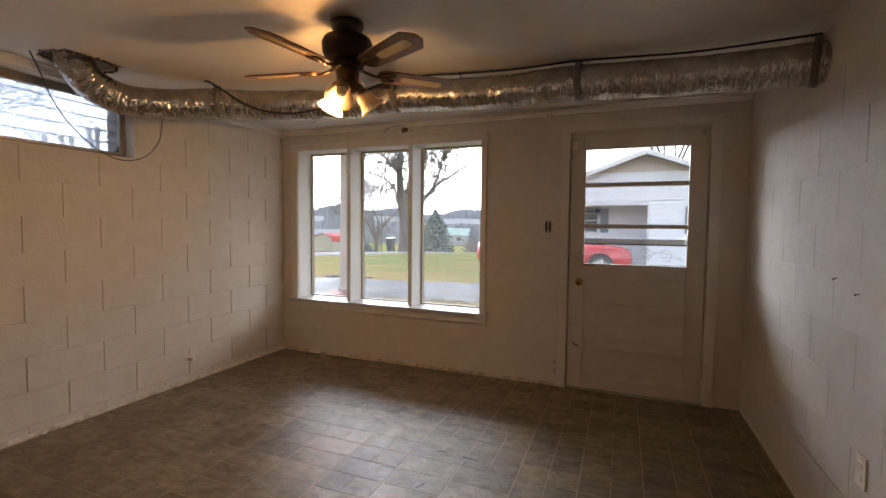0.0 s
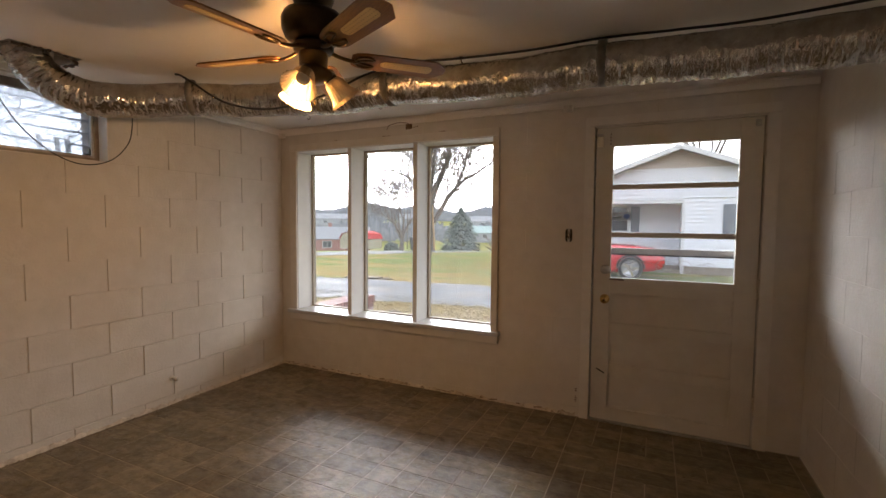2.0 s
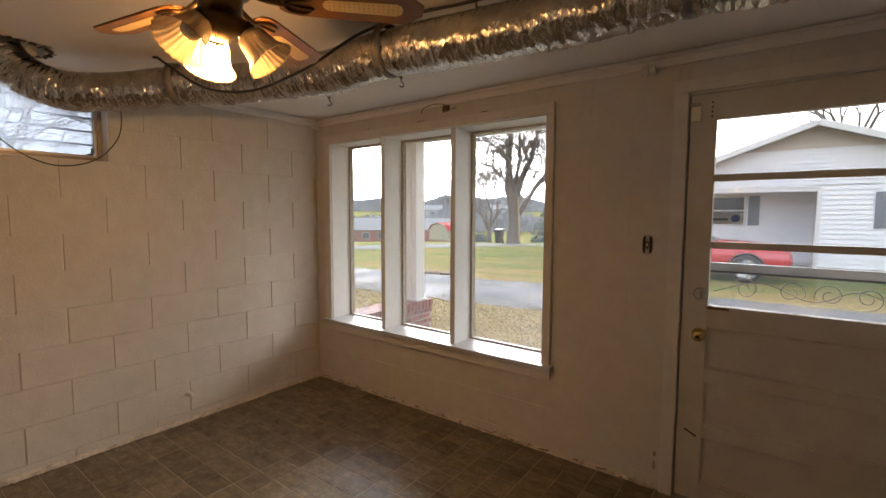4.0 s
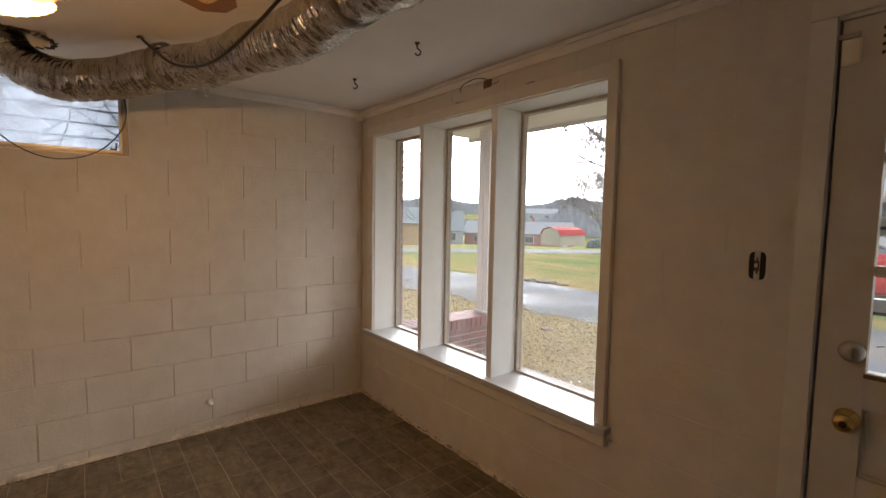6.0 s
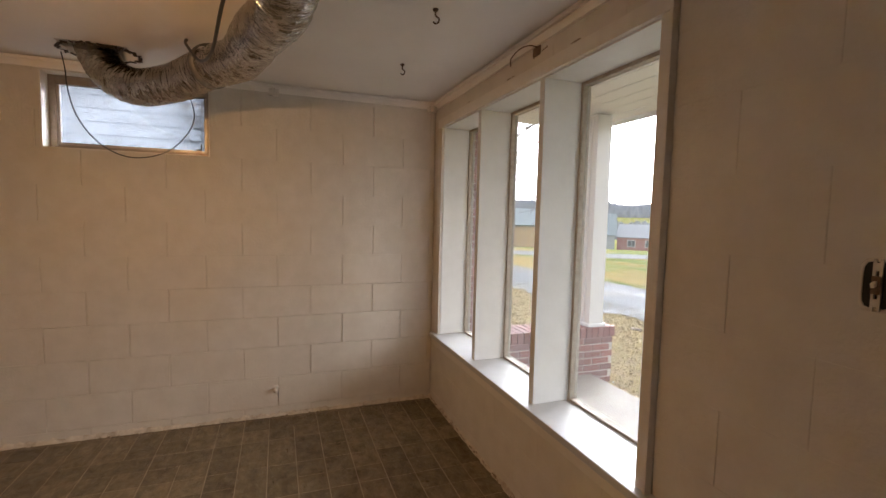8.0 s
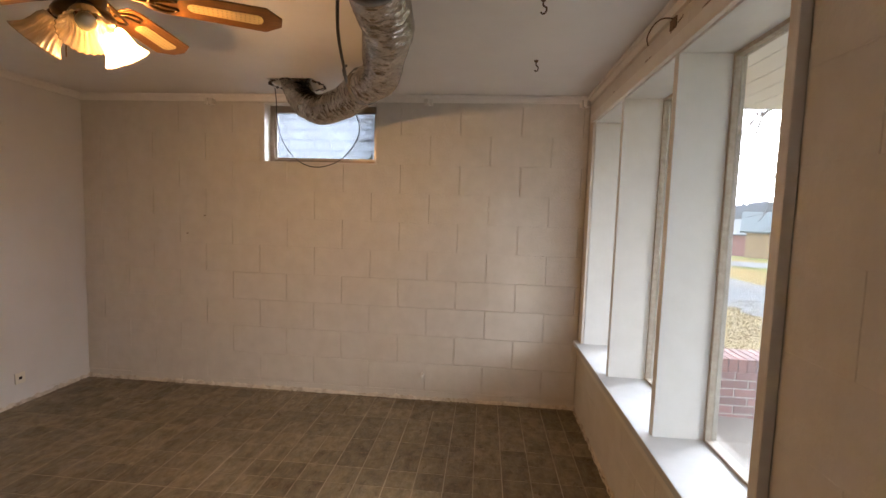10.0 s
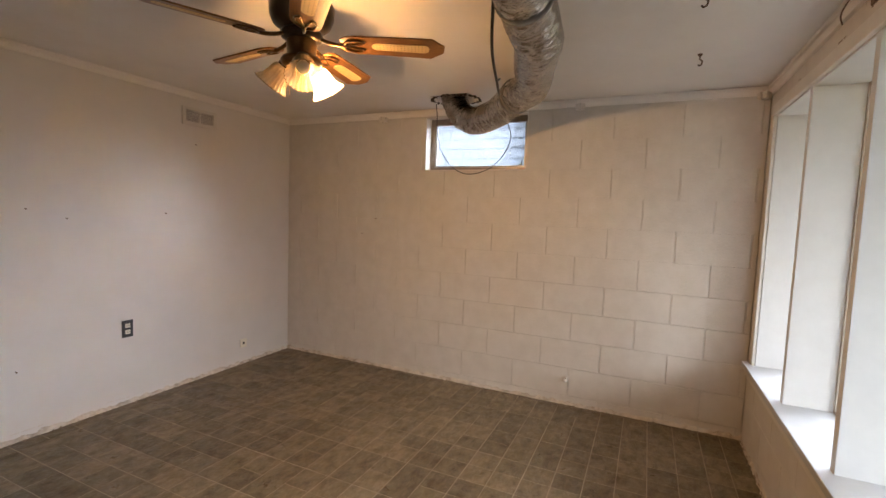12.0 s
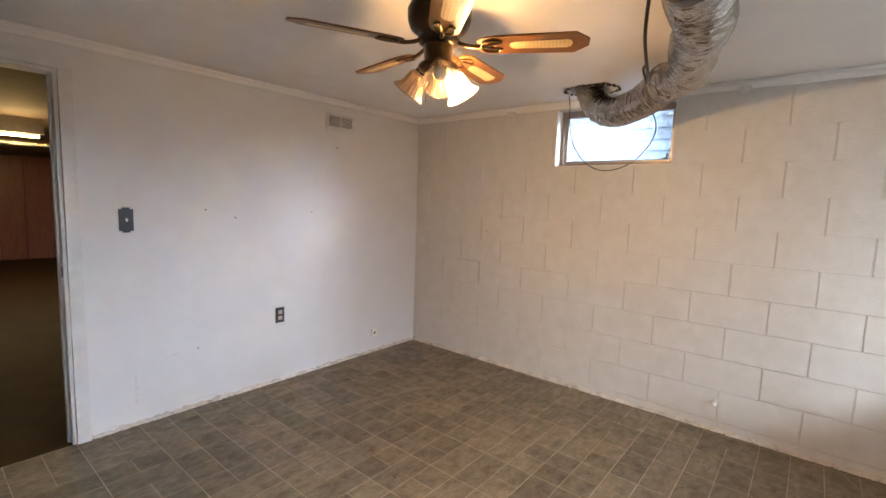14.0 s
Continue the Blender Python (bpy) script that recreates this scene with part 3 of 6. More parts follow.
# crumbs of mortar and dirt along the foot of the walls
bm = bmesh.new()
for k in range(420):
    side, u, off = rng.choice("wwns"), rng.random(), 0.012 + abs(rng.gauss(0, 0.016))
    if side == "w":
        x, y = X0 + off, Y0 + 0.03 + u * (Y1 - Y0 - 0.06)
    else:
        x, y = X0 + 0.03 + u * 2.7, (Y0 + off if side == "n" else Y1 - off)
    w = rng.uniform(0.003, 0.010)
    obox(bm, pose(x, y, 0.0015 + w * 0.25, rng.uniform(-20, 20), rng.uniform(-20, 20), rng.uniform(0, 180)), w, w * rng.uniform(0.4, 1.0), w * 0.6)
solo("wall_foot_dirt", bm, material("dirt_crumbs", (0.10, 0.065, 0.04), (0.34, 0.27, 0.20), 90, 0.9), "brown crumbs of mortar and dirt on the floor edge", "dirt", kind="stuff")

# torn gouges in the vinyl
bm = bmesh.new()
for ax, ay, bx_, by_ in ((-0.79, 2.284, -0.74, 2.279), (-0.64, 2.270, -0.55, 2.262), (-0.755, 1.900, -0.730, 1.955)):
    a, b = Vector((ax, ay, 0.0016)), Vector((bx_, by_, 0.0016))
    for k in range(7):
        p = a.lerp(b, (k + 0.5) / 7)
        d = math.degrees(math.atan2(b.y - a.y, b.x - a.x))
        obox(bm, pose(p.x, p.y, p.z, 0, 0, d + rng.uniform(-14, 14)), (b - a).length / 6, rng.uniform(0.002, 0.006), 0.0012)
solo("floor_gouges", bm, M_HOLE, "dark torn gouges in the worn vinyl floor", "gouges", kind="stuff")

# crown moulding under the ceiling
for nm, bmx in (
    ("trim_crown_north", boxes((X0, WAY[1] + 0.4, Y0, Y0 + 0.018, H - 0.05, H - 0.002), (X0, WAY[1] + 0.4, Y0, Y0 + 0.03, H - 0.022, H - 0.003))),
    ("trim_crown_west", boxes((X0, X0 + 0.016, Y0, Y1, H - 0.055, H - 0.002), (X0, X0 + 0.03, Y0, Y1, H - 0.02, H - 0.003))),
    ("trim_crown_south", boxes((X0, X1, Y1 - 0.016, Y1, H - 0.06, H - 0.002), (X0, X1, Y1 - 0.03, Y1, H - 0.022, H - 0.003))),
):
    solo(nm, bmx, M_CEIL, "narrow off-white painted moulding under the ceiling", "trim", kind="structure", bevel=0.003)

# doorway casing
WX0, WX1, WZ = WAY[0], WAY[1], WAY[3]
casing = thing("door_2", "open doorway with off-white painted wooden casing", "doorway", (WX0, Y0, 0), kind="structure")
for nm, r in (("casing", (WX0 - 0.068, WX0 - 0.002, Y0, Y0 + 0.02, 0, WZ + 0.002)), ("casing", (WX1 + 0.002, WX1 + 0.068, Y0, Y0 + 0.02, 0, WZ + 0.002)),
              ("head_casing", (WX0 - 0.068, WX1 + 0.068, Y0, Y0 + 0.022, WZ + 0.003, WZ + 0.072)),
              ("jamb", (WX0 - 0.001, WX0 + 0.016, Y0 - 0.12, Y0 + 0.006, 0, WZ)), ("jamb", (WX1 - 0.016, WX1 + 0.001, Y0 - 0.12, Y0 + 0.006, 0, WZ)),
              ("jamb_head", (WX0, WX1, Y0 - 0.12, Y0 + 0.006, WZ - 0.016, WZ + 0.001)), ("stop", (WX0 + 0.017, WX0 + 0.029, Y0 - 0.07, Y0 - 0.04, 0, WZ - 0.017))):
    part(nm, boxes(r), M_TRIM, casing, bevel=0.003)
part("strike_plate", boxes((WX0 + 0.015, WX0 + 0.018, Y0 - 0.035, Y0 - 0.008, 0.96, 1.02)), M_RUST, casing, "rusty strike plate")

# ---- picture window ----
wx0, wx1, wz0, wz1 = WIN
GY = 3.85
window = thing("window_1", "three-pane picture window in deep white-painted boards", "window", (wx0, Y1, wz0), kind="structure")
F = Y1 - 0.018
MULL = ((-2.324, -2.285), (-1.664, -1.625))
for nm, r in (("casing", (wx0 - 0.075, wx0, F, Y1 - 0.001, wz0, wz1 + 0.002)), ("casing", (wx1, wx1 + 0.041, F, Y1 - 0.001, wz0, wz1 + 0.002)),
              ("head_casing", (wx0 - 0.075, wx1 + 0.041, F - 0.003, Y1 - 0.001, wz1 + 0.003, wz1 + 0.062))):
    part(nm, boxes(r), M_TRIM, window, bevel=0.004)
part("back_band", boxes((wx1 + 0.042, wx1 + 0.053, F - 0.010, Y1 - 0.001, wz0, wz1 + 0.062)), M_TRIM, window, bevel=0.003)
part("sill_board", boxes((wx0 - 0.085, wx1 + 0.075, Y1 - 0.055, GY + 0.02, wz0 - 0.028, wz0 + 0.004)), M_SILL, window, "glossy white sill board, greyed to tone down sky light", bevel=0.006)
part("apron", boxes((wx0 - 0.075, wx1 + 0.06, Y1 - 0.03, Y1 - 0.001, wz0 - 0.088, wz0 - 0.029)), M_TRIM, window, bevel=0.005)
part("jamb_board", boxes((wx0 - 0.012, wx0 + 0.004, Y1, GY, wz0, wz1)), M_WHITE, window, bevel=0.002)
part("jamb_board", boxes((wx1 - 0.004, wx1 + 0.012, Y1, GY, wz0, wz1)), M_WHITE, window, bevel=0.002)
part("head_board", boxes((wx0, wx1, Y1, GY, wz1 - 0.004, wz1 + 0.02)), M_WHITE, window, bevel=0.002)
for a, b in MULL:
    part("mullion", boxes((a, b, Y1 - 0.004, GY, wz0, wz1 - 0.004)), M_WHITE, window, bevel=0.003)
M_STOPEDGE = material("bare_putty_edge", (0.30, 0.26, 0.21), (0.42, 0.38, 0.32), 40, 0.7)
bays = ((wx0 + 0.004, MULL[0][0]), (MULL[0][1], MULL[1][0]), (MULL[1][1], wx1 - 0.004))
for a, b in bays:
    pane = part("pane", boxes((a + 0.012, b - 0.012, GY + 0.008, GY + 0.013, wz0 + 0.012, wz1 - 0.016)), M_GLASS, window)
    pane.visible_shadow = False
    for r in ((a, a + 0.016, GY - 0.012, GY + 0.03, wz0, wz1 - 0.004), (b - 0.016, b, GY - 0.012, GY + 0.03, wz0, wz1 - 0.004),
              (a + 0.016, b - 0.016, GY - 0.012, GY + 0.03, wz1 - 0.02, wz1 - 0.004), (a + 0.016, b - 0.016, GY - 0.012, GY + 0.03, wz0, wz0 + 0.014)):
        part("glazing_stop", boxes(r), M_STOPEDGE, window, bevel=0.002)
part("outer_sill", boxes((wx0 - 0.05, wx1 + 0.05, GY + 0.022, GY + 0.08, wz0 - 0.06, wz0 - 0.01)), M_CONC, window, bevel=0.004)

# ---- high hopper window in the block wall ----
hy0, hy1, hz0, hz1 = HOP
hop = thing("window_2", "small high window in a rusty brown metal frame with milky louvres outside", "window", (X0, hy0, hz0), kind="structure")
fx = X0 - 0.105
for r in ((fx - 0.03, fx + 0.012, hy0, hy0 + 0.038, hz0, hz1), (fx - 0.03, fx + 0.012, hy1 - 0.026, hy1, hz0, hz1),
          (fx - 0.03, fx + 0.012, hy0 + 0.038, hy1 - 0.026, hz1 - 0.05, hz1), (fx - 0.03, fx + 0.012, hy0 + 0.038, hy1 - 0.026, hz0, hz0 + 0.028)):
    part("frame_bar", boxes(r), M_ALU, hop, bevel=0.003)
for r in ((fx - 0.02, fx + 0.004, hy0 + 0.039, hy0 + 0.054, hz0 + 0.029, hz1 - 0.051), (fx - 0.02, fx + 0.004, hy1 - 0.041, hy1 - 0.027, hz0 + 0.029, hz1 - 0.051),
          (fx - 0.02, fx + 0.004, hy0 + 0.054, hy1 - 0.041, hz0 + 0.029, hz0 + 0.043)):
    part("sash_bar", boxes(r), M_STEEL, hop, bevel=0.002)
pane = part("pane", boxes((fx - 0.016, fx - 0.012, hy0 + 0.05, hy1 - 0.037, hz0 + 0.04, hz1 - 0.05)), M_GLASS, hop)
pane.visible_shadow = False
part("latch", boxes((fx + 0.004, fx + 0.02, hy1 - 0.085, hy1 - 0.055, hz0 + 0.043, hz0 + 0.053), (fx + 0.004, fx + 0.016, hy1 - 0.062, hy1 - 0.053, hz0 + 0.053, hz0 + 0.085)), M_BLACK, hop, "black window latch", bevel=0.002)
part("sill", boxes((fx + 0.012, X0 + 0.006, hy0, hy1, hz0 - 0.006, hz0 + 0.003)), M_TRIM, hop, bevel=0.002)
part("reveal", boxes((fx + 0.012, X0 - 0.001, hy0 - 0.004, hy0 + 0.003, hz0 + 0.003, hz1)), M_TRIM, hop)
part("reveal", boxes((fx + 0.012, X0 - 0.001, hy1 - 0.003, hy1 + 0.004, hz0 + 0.003, hz1)), M_TRIM, hop)
for k in range(5):
    z = hz0 + 0.03 + k * 0.08
    m = pose(fx - 0.06, (hy0 + hy1) / 2, z + 0.042, 0, 18, 0)
    pn = part("louvre", obox(bmesh.new(), m, 0.004, hy1 - hy0 - 0.02, 0.088), M_LOUVRE, hop)
    pn.visible_shadow = False
    m = pose(fx - 0.0735, (hy0 + hy1) / 2, z + 0.002, 0, 18, 0)
    pn = part("louvre_edge", obox(bmesh.new(), m, 0.006, hy1 - hy0 - 0.02, 0.010), M_LOUVRE_EDGE, hop)
    pn.visible_shadow = False

# ---- entrance door ----
dx0, dx1, dz1 = -0.236, 0.724, 2.029
DY0, DY1 = Y1 + 0.006, Y1 + 0.048
door = thing("door_1", "closed cream painted wooden door with three glass lights over three panels", "door", (dx0, DY0, 0), kind="structure")
gx0, gx1, gz0, gz1 = -0.122, 0.601, 1.010, 1.903
for nm, r in (("stile", (dx0 + 0.003, gx0, DY0, DY1, 0.012, dz1)), ("stile", (gx1, dx1 - 0.004, DY0, DY1, 0.012, dz1)), ("top_rail", (gx0, gx1, DY0, DY1, gz1, dz1)),
              ("lock_rail", (gx0, gx1, DY0, DY1, 0.903, gz0)), ("rail", (gx0, gx1, DY0, DY1, 0.628, 0.696)), ("rail", (gx0, gx1, DY0, DY1, 0.342, 0.410)),
              ("bottom_rail", (gx0, gx1, DY0, DY1, 0.012, 0.104))):
    part(nm, boxes(r), M_DOOR, door, bevel=0.0025)
for z in (1.612, 1.290):
    part("glazing_bar", boxes((gx0, gx1, DY0 + 0.004, DY1 - 0.004, z, z + 0.032)), M_DOOR, door, bevel=0.004)
for z0, z1 in ((0.696, 0.903), (0.410, 0.628), (0.104, 0.342)):
    part("panel", boxes((gx0, gx1, DY0 + 0.021, DY1 - 0.010, z0, z1)), M_DOOR, door)
    for r in ((gx0, gx1, DY0 + 0.014, DY0 + 0.0205, z1 - 0.006, z1), (gx0, gx1, DY0 + 0.012, DY0 + 0.0205, z0, z0 + 0.008), (gx0, gx0 + 0.01, DY0 + 0.012, DY0 + 0.0205, z0 + 0.008, z1 - 0.012), (gx1 - 0.01, gx1, DY0 + 0.012, DY0 + 0.0205, z0 + 0.008, z1 - 0.012)):
        part("panel_moulding", boxes(r), M_DOOR, door, bevel=0.002)
for z0, z1 in ((gz0, 1.290), (1.322, 1.612), (1.644, gz1)):
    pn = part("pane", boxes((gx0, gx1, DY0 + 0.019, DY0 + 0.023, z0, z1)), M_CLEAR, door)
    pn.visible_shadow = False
part("gap_filler", boxes((gx0 - 0.004, gx0 + 0.09, DY0 - 0.002, DY0 + 0.012, gz0 - 0.016, gz0 - 0.004)), M_RUST, door, "rusty chipped stop under the lowest light", bevel=0.002)
m = pose(-0.153, DY0, 0.862, 90, 0, 0)
knob = part("door_knob", lathe(bmesh.new(), [(0.0, 0.062), (0.014, 0.062), (0.024, 0.056), (0.027, 0.046), (0.024, 0.036), (0.013, 0.028), (0.012, 0.012), (0.030, 0.008), (0.032, 0.0)], m, 28), M_BRASS, door, "polished brass knob", smooth=True)
part("key_cylinder", lathe(bmesh.new(), [(0.0, 0.066), (0.009, 0.066), (0.010, 0.061)], m, 16), M_IRON, knob, smooth=True)
m = pose(-0.155, DY0, 1.065, 90, 0, 0)
bolt = part("deadbolt", lathe(bmesh.new(), [(0.0, 0.02), (0.018, 0.02), (0.028, 0.014), (0.032, 0.0)], m, 28), M_STEEL, door, "tarnished round deadbolt", smooth=True)
part("thumb_turn", boxes((-0.159, -0.151, DY0 - 0.034, DY0 - 0.018, 1.05, 1.08)), M_STEEL, bolt, bevel=0.002)
for z in (0.20, 0.93, 1.80):
    hinge = part("hinge", boxes((dx1 - 0.004, dx1 + 0.024, DY0 - 0.006, DY0 + 0.002, z, z + 0.115)), M_DOOR, door, "painted-over hinge", bevel=0.001)
    part("hinge_pin", tube(bmesh.new(), [(dx1 + 0.004, DY0 - 0.01, z - 0.005), (dx1 + 0.004, DY0 - 0.01, z + 0.12)], 0.007, 10), M_DOOR, hinge, smooth=True)
latch = part("surface_latch", boxes((dx0 + 0.006, dx0 + 0.05, DY0 - 0.016, DY0, 1.90, 1.97)), M_IVORY, door, "white painted surface latch", bevel=0.004)
part("latch_bolt", boxes((dx0 - 0.02, dx0 + 0.045, DY0 - 0.014, DY0 - 0.002, 1.974, 1.988)), M_STEEL, latch, bevel=0.002)
part("keeper", boxes((dx1 - 0.05, dx1 - 0.02, DY0 - 0.012, DY0, 1.97, 2.01)), M_STEEL, door, bevel=0.002)
for k in range(4):
    part("screw_hole", boxes((-0.145, -0.138, DY0 - 0.001, DY0 + 0.002, 1.915 + k * 0.022, 1.924 + k * 0.022)), M_HOLE, door)
m = pose(-0.17, DY0 - 0.001, 0.355, 0, 28, 0)
part("paint_chip", obox(bmesh.new(), m, 0.06, 0.003, 0.008), M_HOLE, door, "dark gouge in the paint")

dframe = thing("door_frame", "cream painted wooden door frame with worn threshold", "door frame", (dx0, Y1, 0), kind="structure")
for nm, r in (("casing", (dx0 - 0.068, dx0 - 0.006, Y1 - 0.018, Y1 - 0.001, 0, 2.040)), ("casing", (dx1 + 0.006, dx1 + 0.072, Y1 - 0.018, Y1 - 0.001, 0, 2.040)),
              ("head_casing", (dx0 - 0.068, dx1 + 0.072, Y1 - 0.021, Y1 - 0.001, 2.041, 2.100)),
              ("jamb", (dx0 - 0.012, dx0 - 0.003, Y1, Y1 + 0.2, 0, 2.036)), ("jamb", (dx1 + 0.003, dx1 + 0.012, Y1, Y1 + 0.2, 0, 2.036)), ("jamb_head", (dx0 - 0.012, dx1 + 0.012, Y1, Y1 + 0.2, 2.032, 2.040)),
              ("stop", (dx0 - 0.003, dx0 + 0.012, DY1 + 0.002, DY1 + 0.016, 0.02, 2.028)), ("stop", (dx1 - 0.012, dx1 + 0.003, DY1 + 0.002, DY1 + 0.016, 0.02, 2.028))):
    part(nm, boxes(r), M_TRIM, dframe, bevel=0.002)
part("threshold", boxes((dx0 - 0.003, dx1 + 0.003, Y1 - 0.02, Y1 + 0.2, -0.002, 0.011)), M_STEEL, dframe, "worn aluminium threshold", bevel=0.002)

storm = thing("storm_door", "aluminium storm door with a scrolled grille behind the entrance door", "storm door", (dx0, Y1 + 0.17, 0), kind="structure")
SY = Y1 + 0.175
for nm, r in (("frame_bar", (dx0, dx0 + 0.06, SY, SY + 0.025, 0.02, 2.025)), ("frame_bar", (dx1 - 0.06, dx1, SY, SY + 0.025, 0.02, 2.025)), ("frame_bar", (dx0 + 0.06, dx1 - 0.06, SY, SY + 0.025, 1.955, 2.025)),
              ("frame_bar", (dx0 + 0.06, dx1 - 0.06, SY, SY + 0.025, 0.02, 0.30)), ("cross_bar", (dx0 + 0.06, dx1 - 0.06, SY - 0.004, SY + 0.025, 1.168, 1.208))):
    part(nm, boxes(r), M_STORM, storm, bevel=0.002)
part("bar_lower_strip", boxes((dx0 + 0.06, dx1 - 0.06, SY - 0.006, SY + 0.02, 1.158, 1.1675)), M_BLACK, storm, "black strip under the cross bar")
for z0, z1 in ((0.30, 1.158), (1.208, 1.955)):
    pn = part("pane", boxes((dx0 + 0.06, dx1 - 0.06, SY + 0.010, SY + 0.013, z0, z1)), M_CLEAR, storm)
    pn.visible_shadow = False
st = part("maker_label", boxes((-0.17, -0.01, SY + 0.006, SY + 0.0095, 1.405, 1.462)), M_SILVER, storm, "silver label with a blue oval mark and a dark bar")
part("oval_mark", lathe(bmesh.new(), [(0.0, 0.0012), (0.020, 0.0012), (0.021, 0.0)], Matrix.Translation((-0.038, SY + 0.006, 1.434)) @ Matrix.Diagonal((1.0, 1, 0.85, 1)) @ pose(0, 0, 0, 90), 24), M_BLUE, st)
part("print_bar", boxes((-0.165, -0.07, SY + 0.005, SY + 0.0058, 1.424, 1.434)), M_BLACK, st)


def scroll(cx, cz, r, turn, hand):
    """A flat spiral that runs out into a tail."""
    pts = []
    for k in range(28):
        a = turn + hand * k * 0.32
        rr = r * (0.25 + 0.75 * k / 27)
        pts.append((cx + rr * math.cos(a), SY - 0.008, cz + rr * math.sin(a)))
    return pts


for cx, hand, turn in ((0.02, 1, 0), (0.20, -1, 2.0), (0.34, 1, 1.0), (0.47, -1, 0.5)):
    part("scroll", tube(bmesh.new(), scroll(cx, 1.085, 0.055, turn, hand), 0.0022, 6), M_ALU, storm, smooth=True)
part("scroll", tube(bmesh.new(), catmull([(-0.12, SY - 0.008, 1.06), (0.08, SY - 0.008, 1.12), (0.28, SY - 0.008, 1.05), (0.44, SY - 0.008, 1.11), (0.6, SY - 0.008, 1.04)], 8), 0.0022, 6), M_ALU, storm, smooth=True)

# ---- foil duct ----
DUCT = [(1.03, 2.46, 2.045), (0.75, 2.54, 2.065), (0.5, 2.61, 2.09), (0.2, 2.65, 2.11), (-0.1, 2.645, 2.125), (-0.6, 2.64, 2.12), (-1.22, 2.585, 2.135), (-1.55, 2.56, 2.115), (-1.88, 2.47, 2.115), (-2.2, 2.38, 2.118), (-2.4, 2.24, 2.115), (-2.62, 2.045, 2.078), (-2.74, 1.87, 2.064), (-2.83, 1.72, 2.12), (-2.86, 1.64, 2.25), (-2.86, 1.63, 2.35)]
path = catmull(DUCT, 92)
lens_ = [0.0]
for a, b in zip(path, path[1:]):
    lens_.append(lens_[-1] + (b - a).length)
duct = thing("flexible_duct", "silver foil flexible duct sagging from straps under the ceiling", "duct", (path[len(path) // 2].x, path[len(path) // 2].y, 1.95))
bm = bmesh.new()
rings, SEG = [], 60
R = 0.096
for (p, d, s, u), L in zip(frames(path), lens_):
    ring = []
    for k in range(SEG):
        a = 2 * math.pi * k / SEG
        rib = abs(math.sin(math.pi * (L / 0.052 + 0.5 * a / math.pi))) ** 0.7
        q = Vector((L * 20, math.cos(a) * 3.2, math.sin(a) * 3.2))
        crease = (0.55 - 0.35 * max(0.0, math.sin(a))) * noise.noise(Vector((L * 38, math.cos(a) * 3, math.sin(a) * 3 + 7))) + 0.75 * noise.noise(Vector((L * 85, math.cos(a) * 2.2 + 3, math.sin(a) * 2.2))) * (1.25 - math.sin(a)) * 0.6
        lump = noise.noise(q * 0.35)
        r = R + 0.0018 * rib + 0.0058 * crease + 0.008 * lump
        r *= 1.0 - 0.10 * max(0.0, math.sin(a)) ** 2 + 0.05 * max(0.0, -math.sin(a))
        ring.append(bm.verts.new(p + r * (math.cos(a) * s + math.sin(a) * u)))
    rings.append(ring)
for a, b in zip(rings, rings[1:]):
    for k in range(SEG):
        bm.faces.new((a[k], a[(k + 1) % SEG], b[(k + 1) % SEG], b[k]))
part("sleeve", bm, M_FOIL, duct, smooth=True)


def hoop(at, width, radius):
    """A band round the duct where its length passes the place nearest to at."""
    i = min(range(len(path)), key=lambda k: (path[k] - Vector(at)).length)
    p, d, s, u = frames(path)[i]
    bm = bmesh.new()
    rows = []
    for w, rr in ((-width / 2, radius - 0.008), (-width / 2, radius), (width / 2, radius), (width / 2, radius - 0.008)):
        rows.append([bm.verts.new(p + d * w + (rr + 0.003 * noise.noise(Vector((k * 0.5, w * 20, at[0])))) * (math.cos(2 * math.pi * k / 40) * s + math.sin(2 * math.pi * k / 40) * u)) for k in range(40)])
    for a, b in zip(rows, rows[1:]):
        for k in range(40):
            bm.faces.new((a[k], a[(k + 1) % 40], b[(k + 1) % 40], b[k]))
    return bm


for at in ((-2.40, 2.24, 2.115), (-1.22, 2.585, 2.135), (-0.10, 2.645, 2.125)):
    part("strap", hoop(at, 0.035, R + 0.009), M_TAPE, duct, "grey hanging strap", smooth=True)
part("end_collar", hoop((0.945, 2.48, 2.05), 0.03, R + 0.016), M_TAPE, duct, smooth=True)

# ragged cut-out edge
bm = bmesh.new()
rng = random.Random(11)
for k in range(26):
    a = 2 * math.pi * k / 26
    cx, cy = (HOLE[0] + HOLE[1]) / 2 + 0.15 * math.cos(a), (HOLE[2] + HOLE[3]) / 2 + 0.18 * math.sin(a)
    obox(bm, pose(cx, cy, H - 0.006, rng.uniform(-25, 25), rng.uniform(-25, 25), rng.uniform(0, 180)), 0.032, 0.018, 0.004)
solo("torn_ceiling_edge", bm, material("torn_board", (0.07, 0.05, 0.038), (0.035, 0.026, 0.02), 30, 0.9), "torn dark board edge round the duct hole", "ceiling hole", kind="structure")

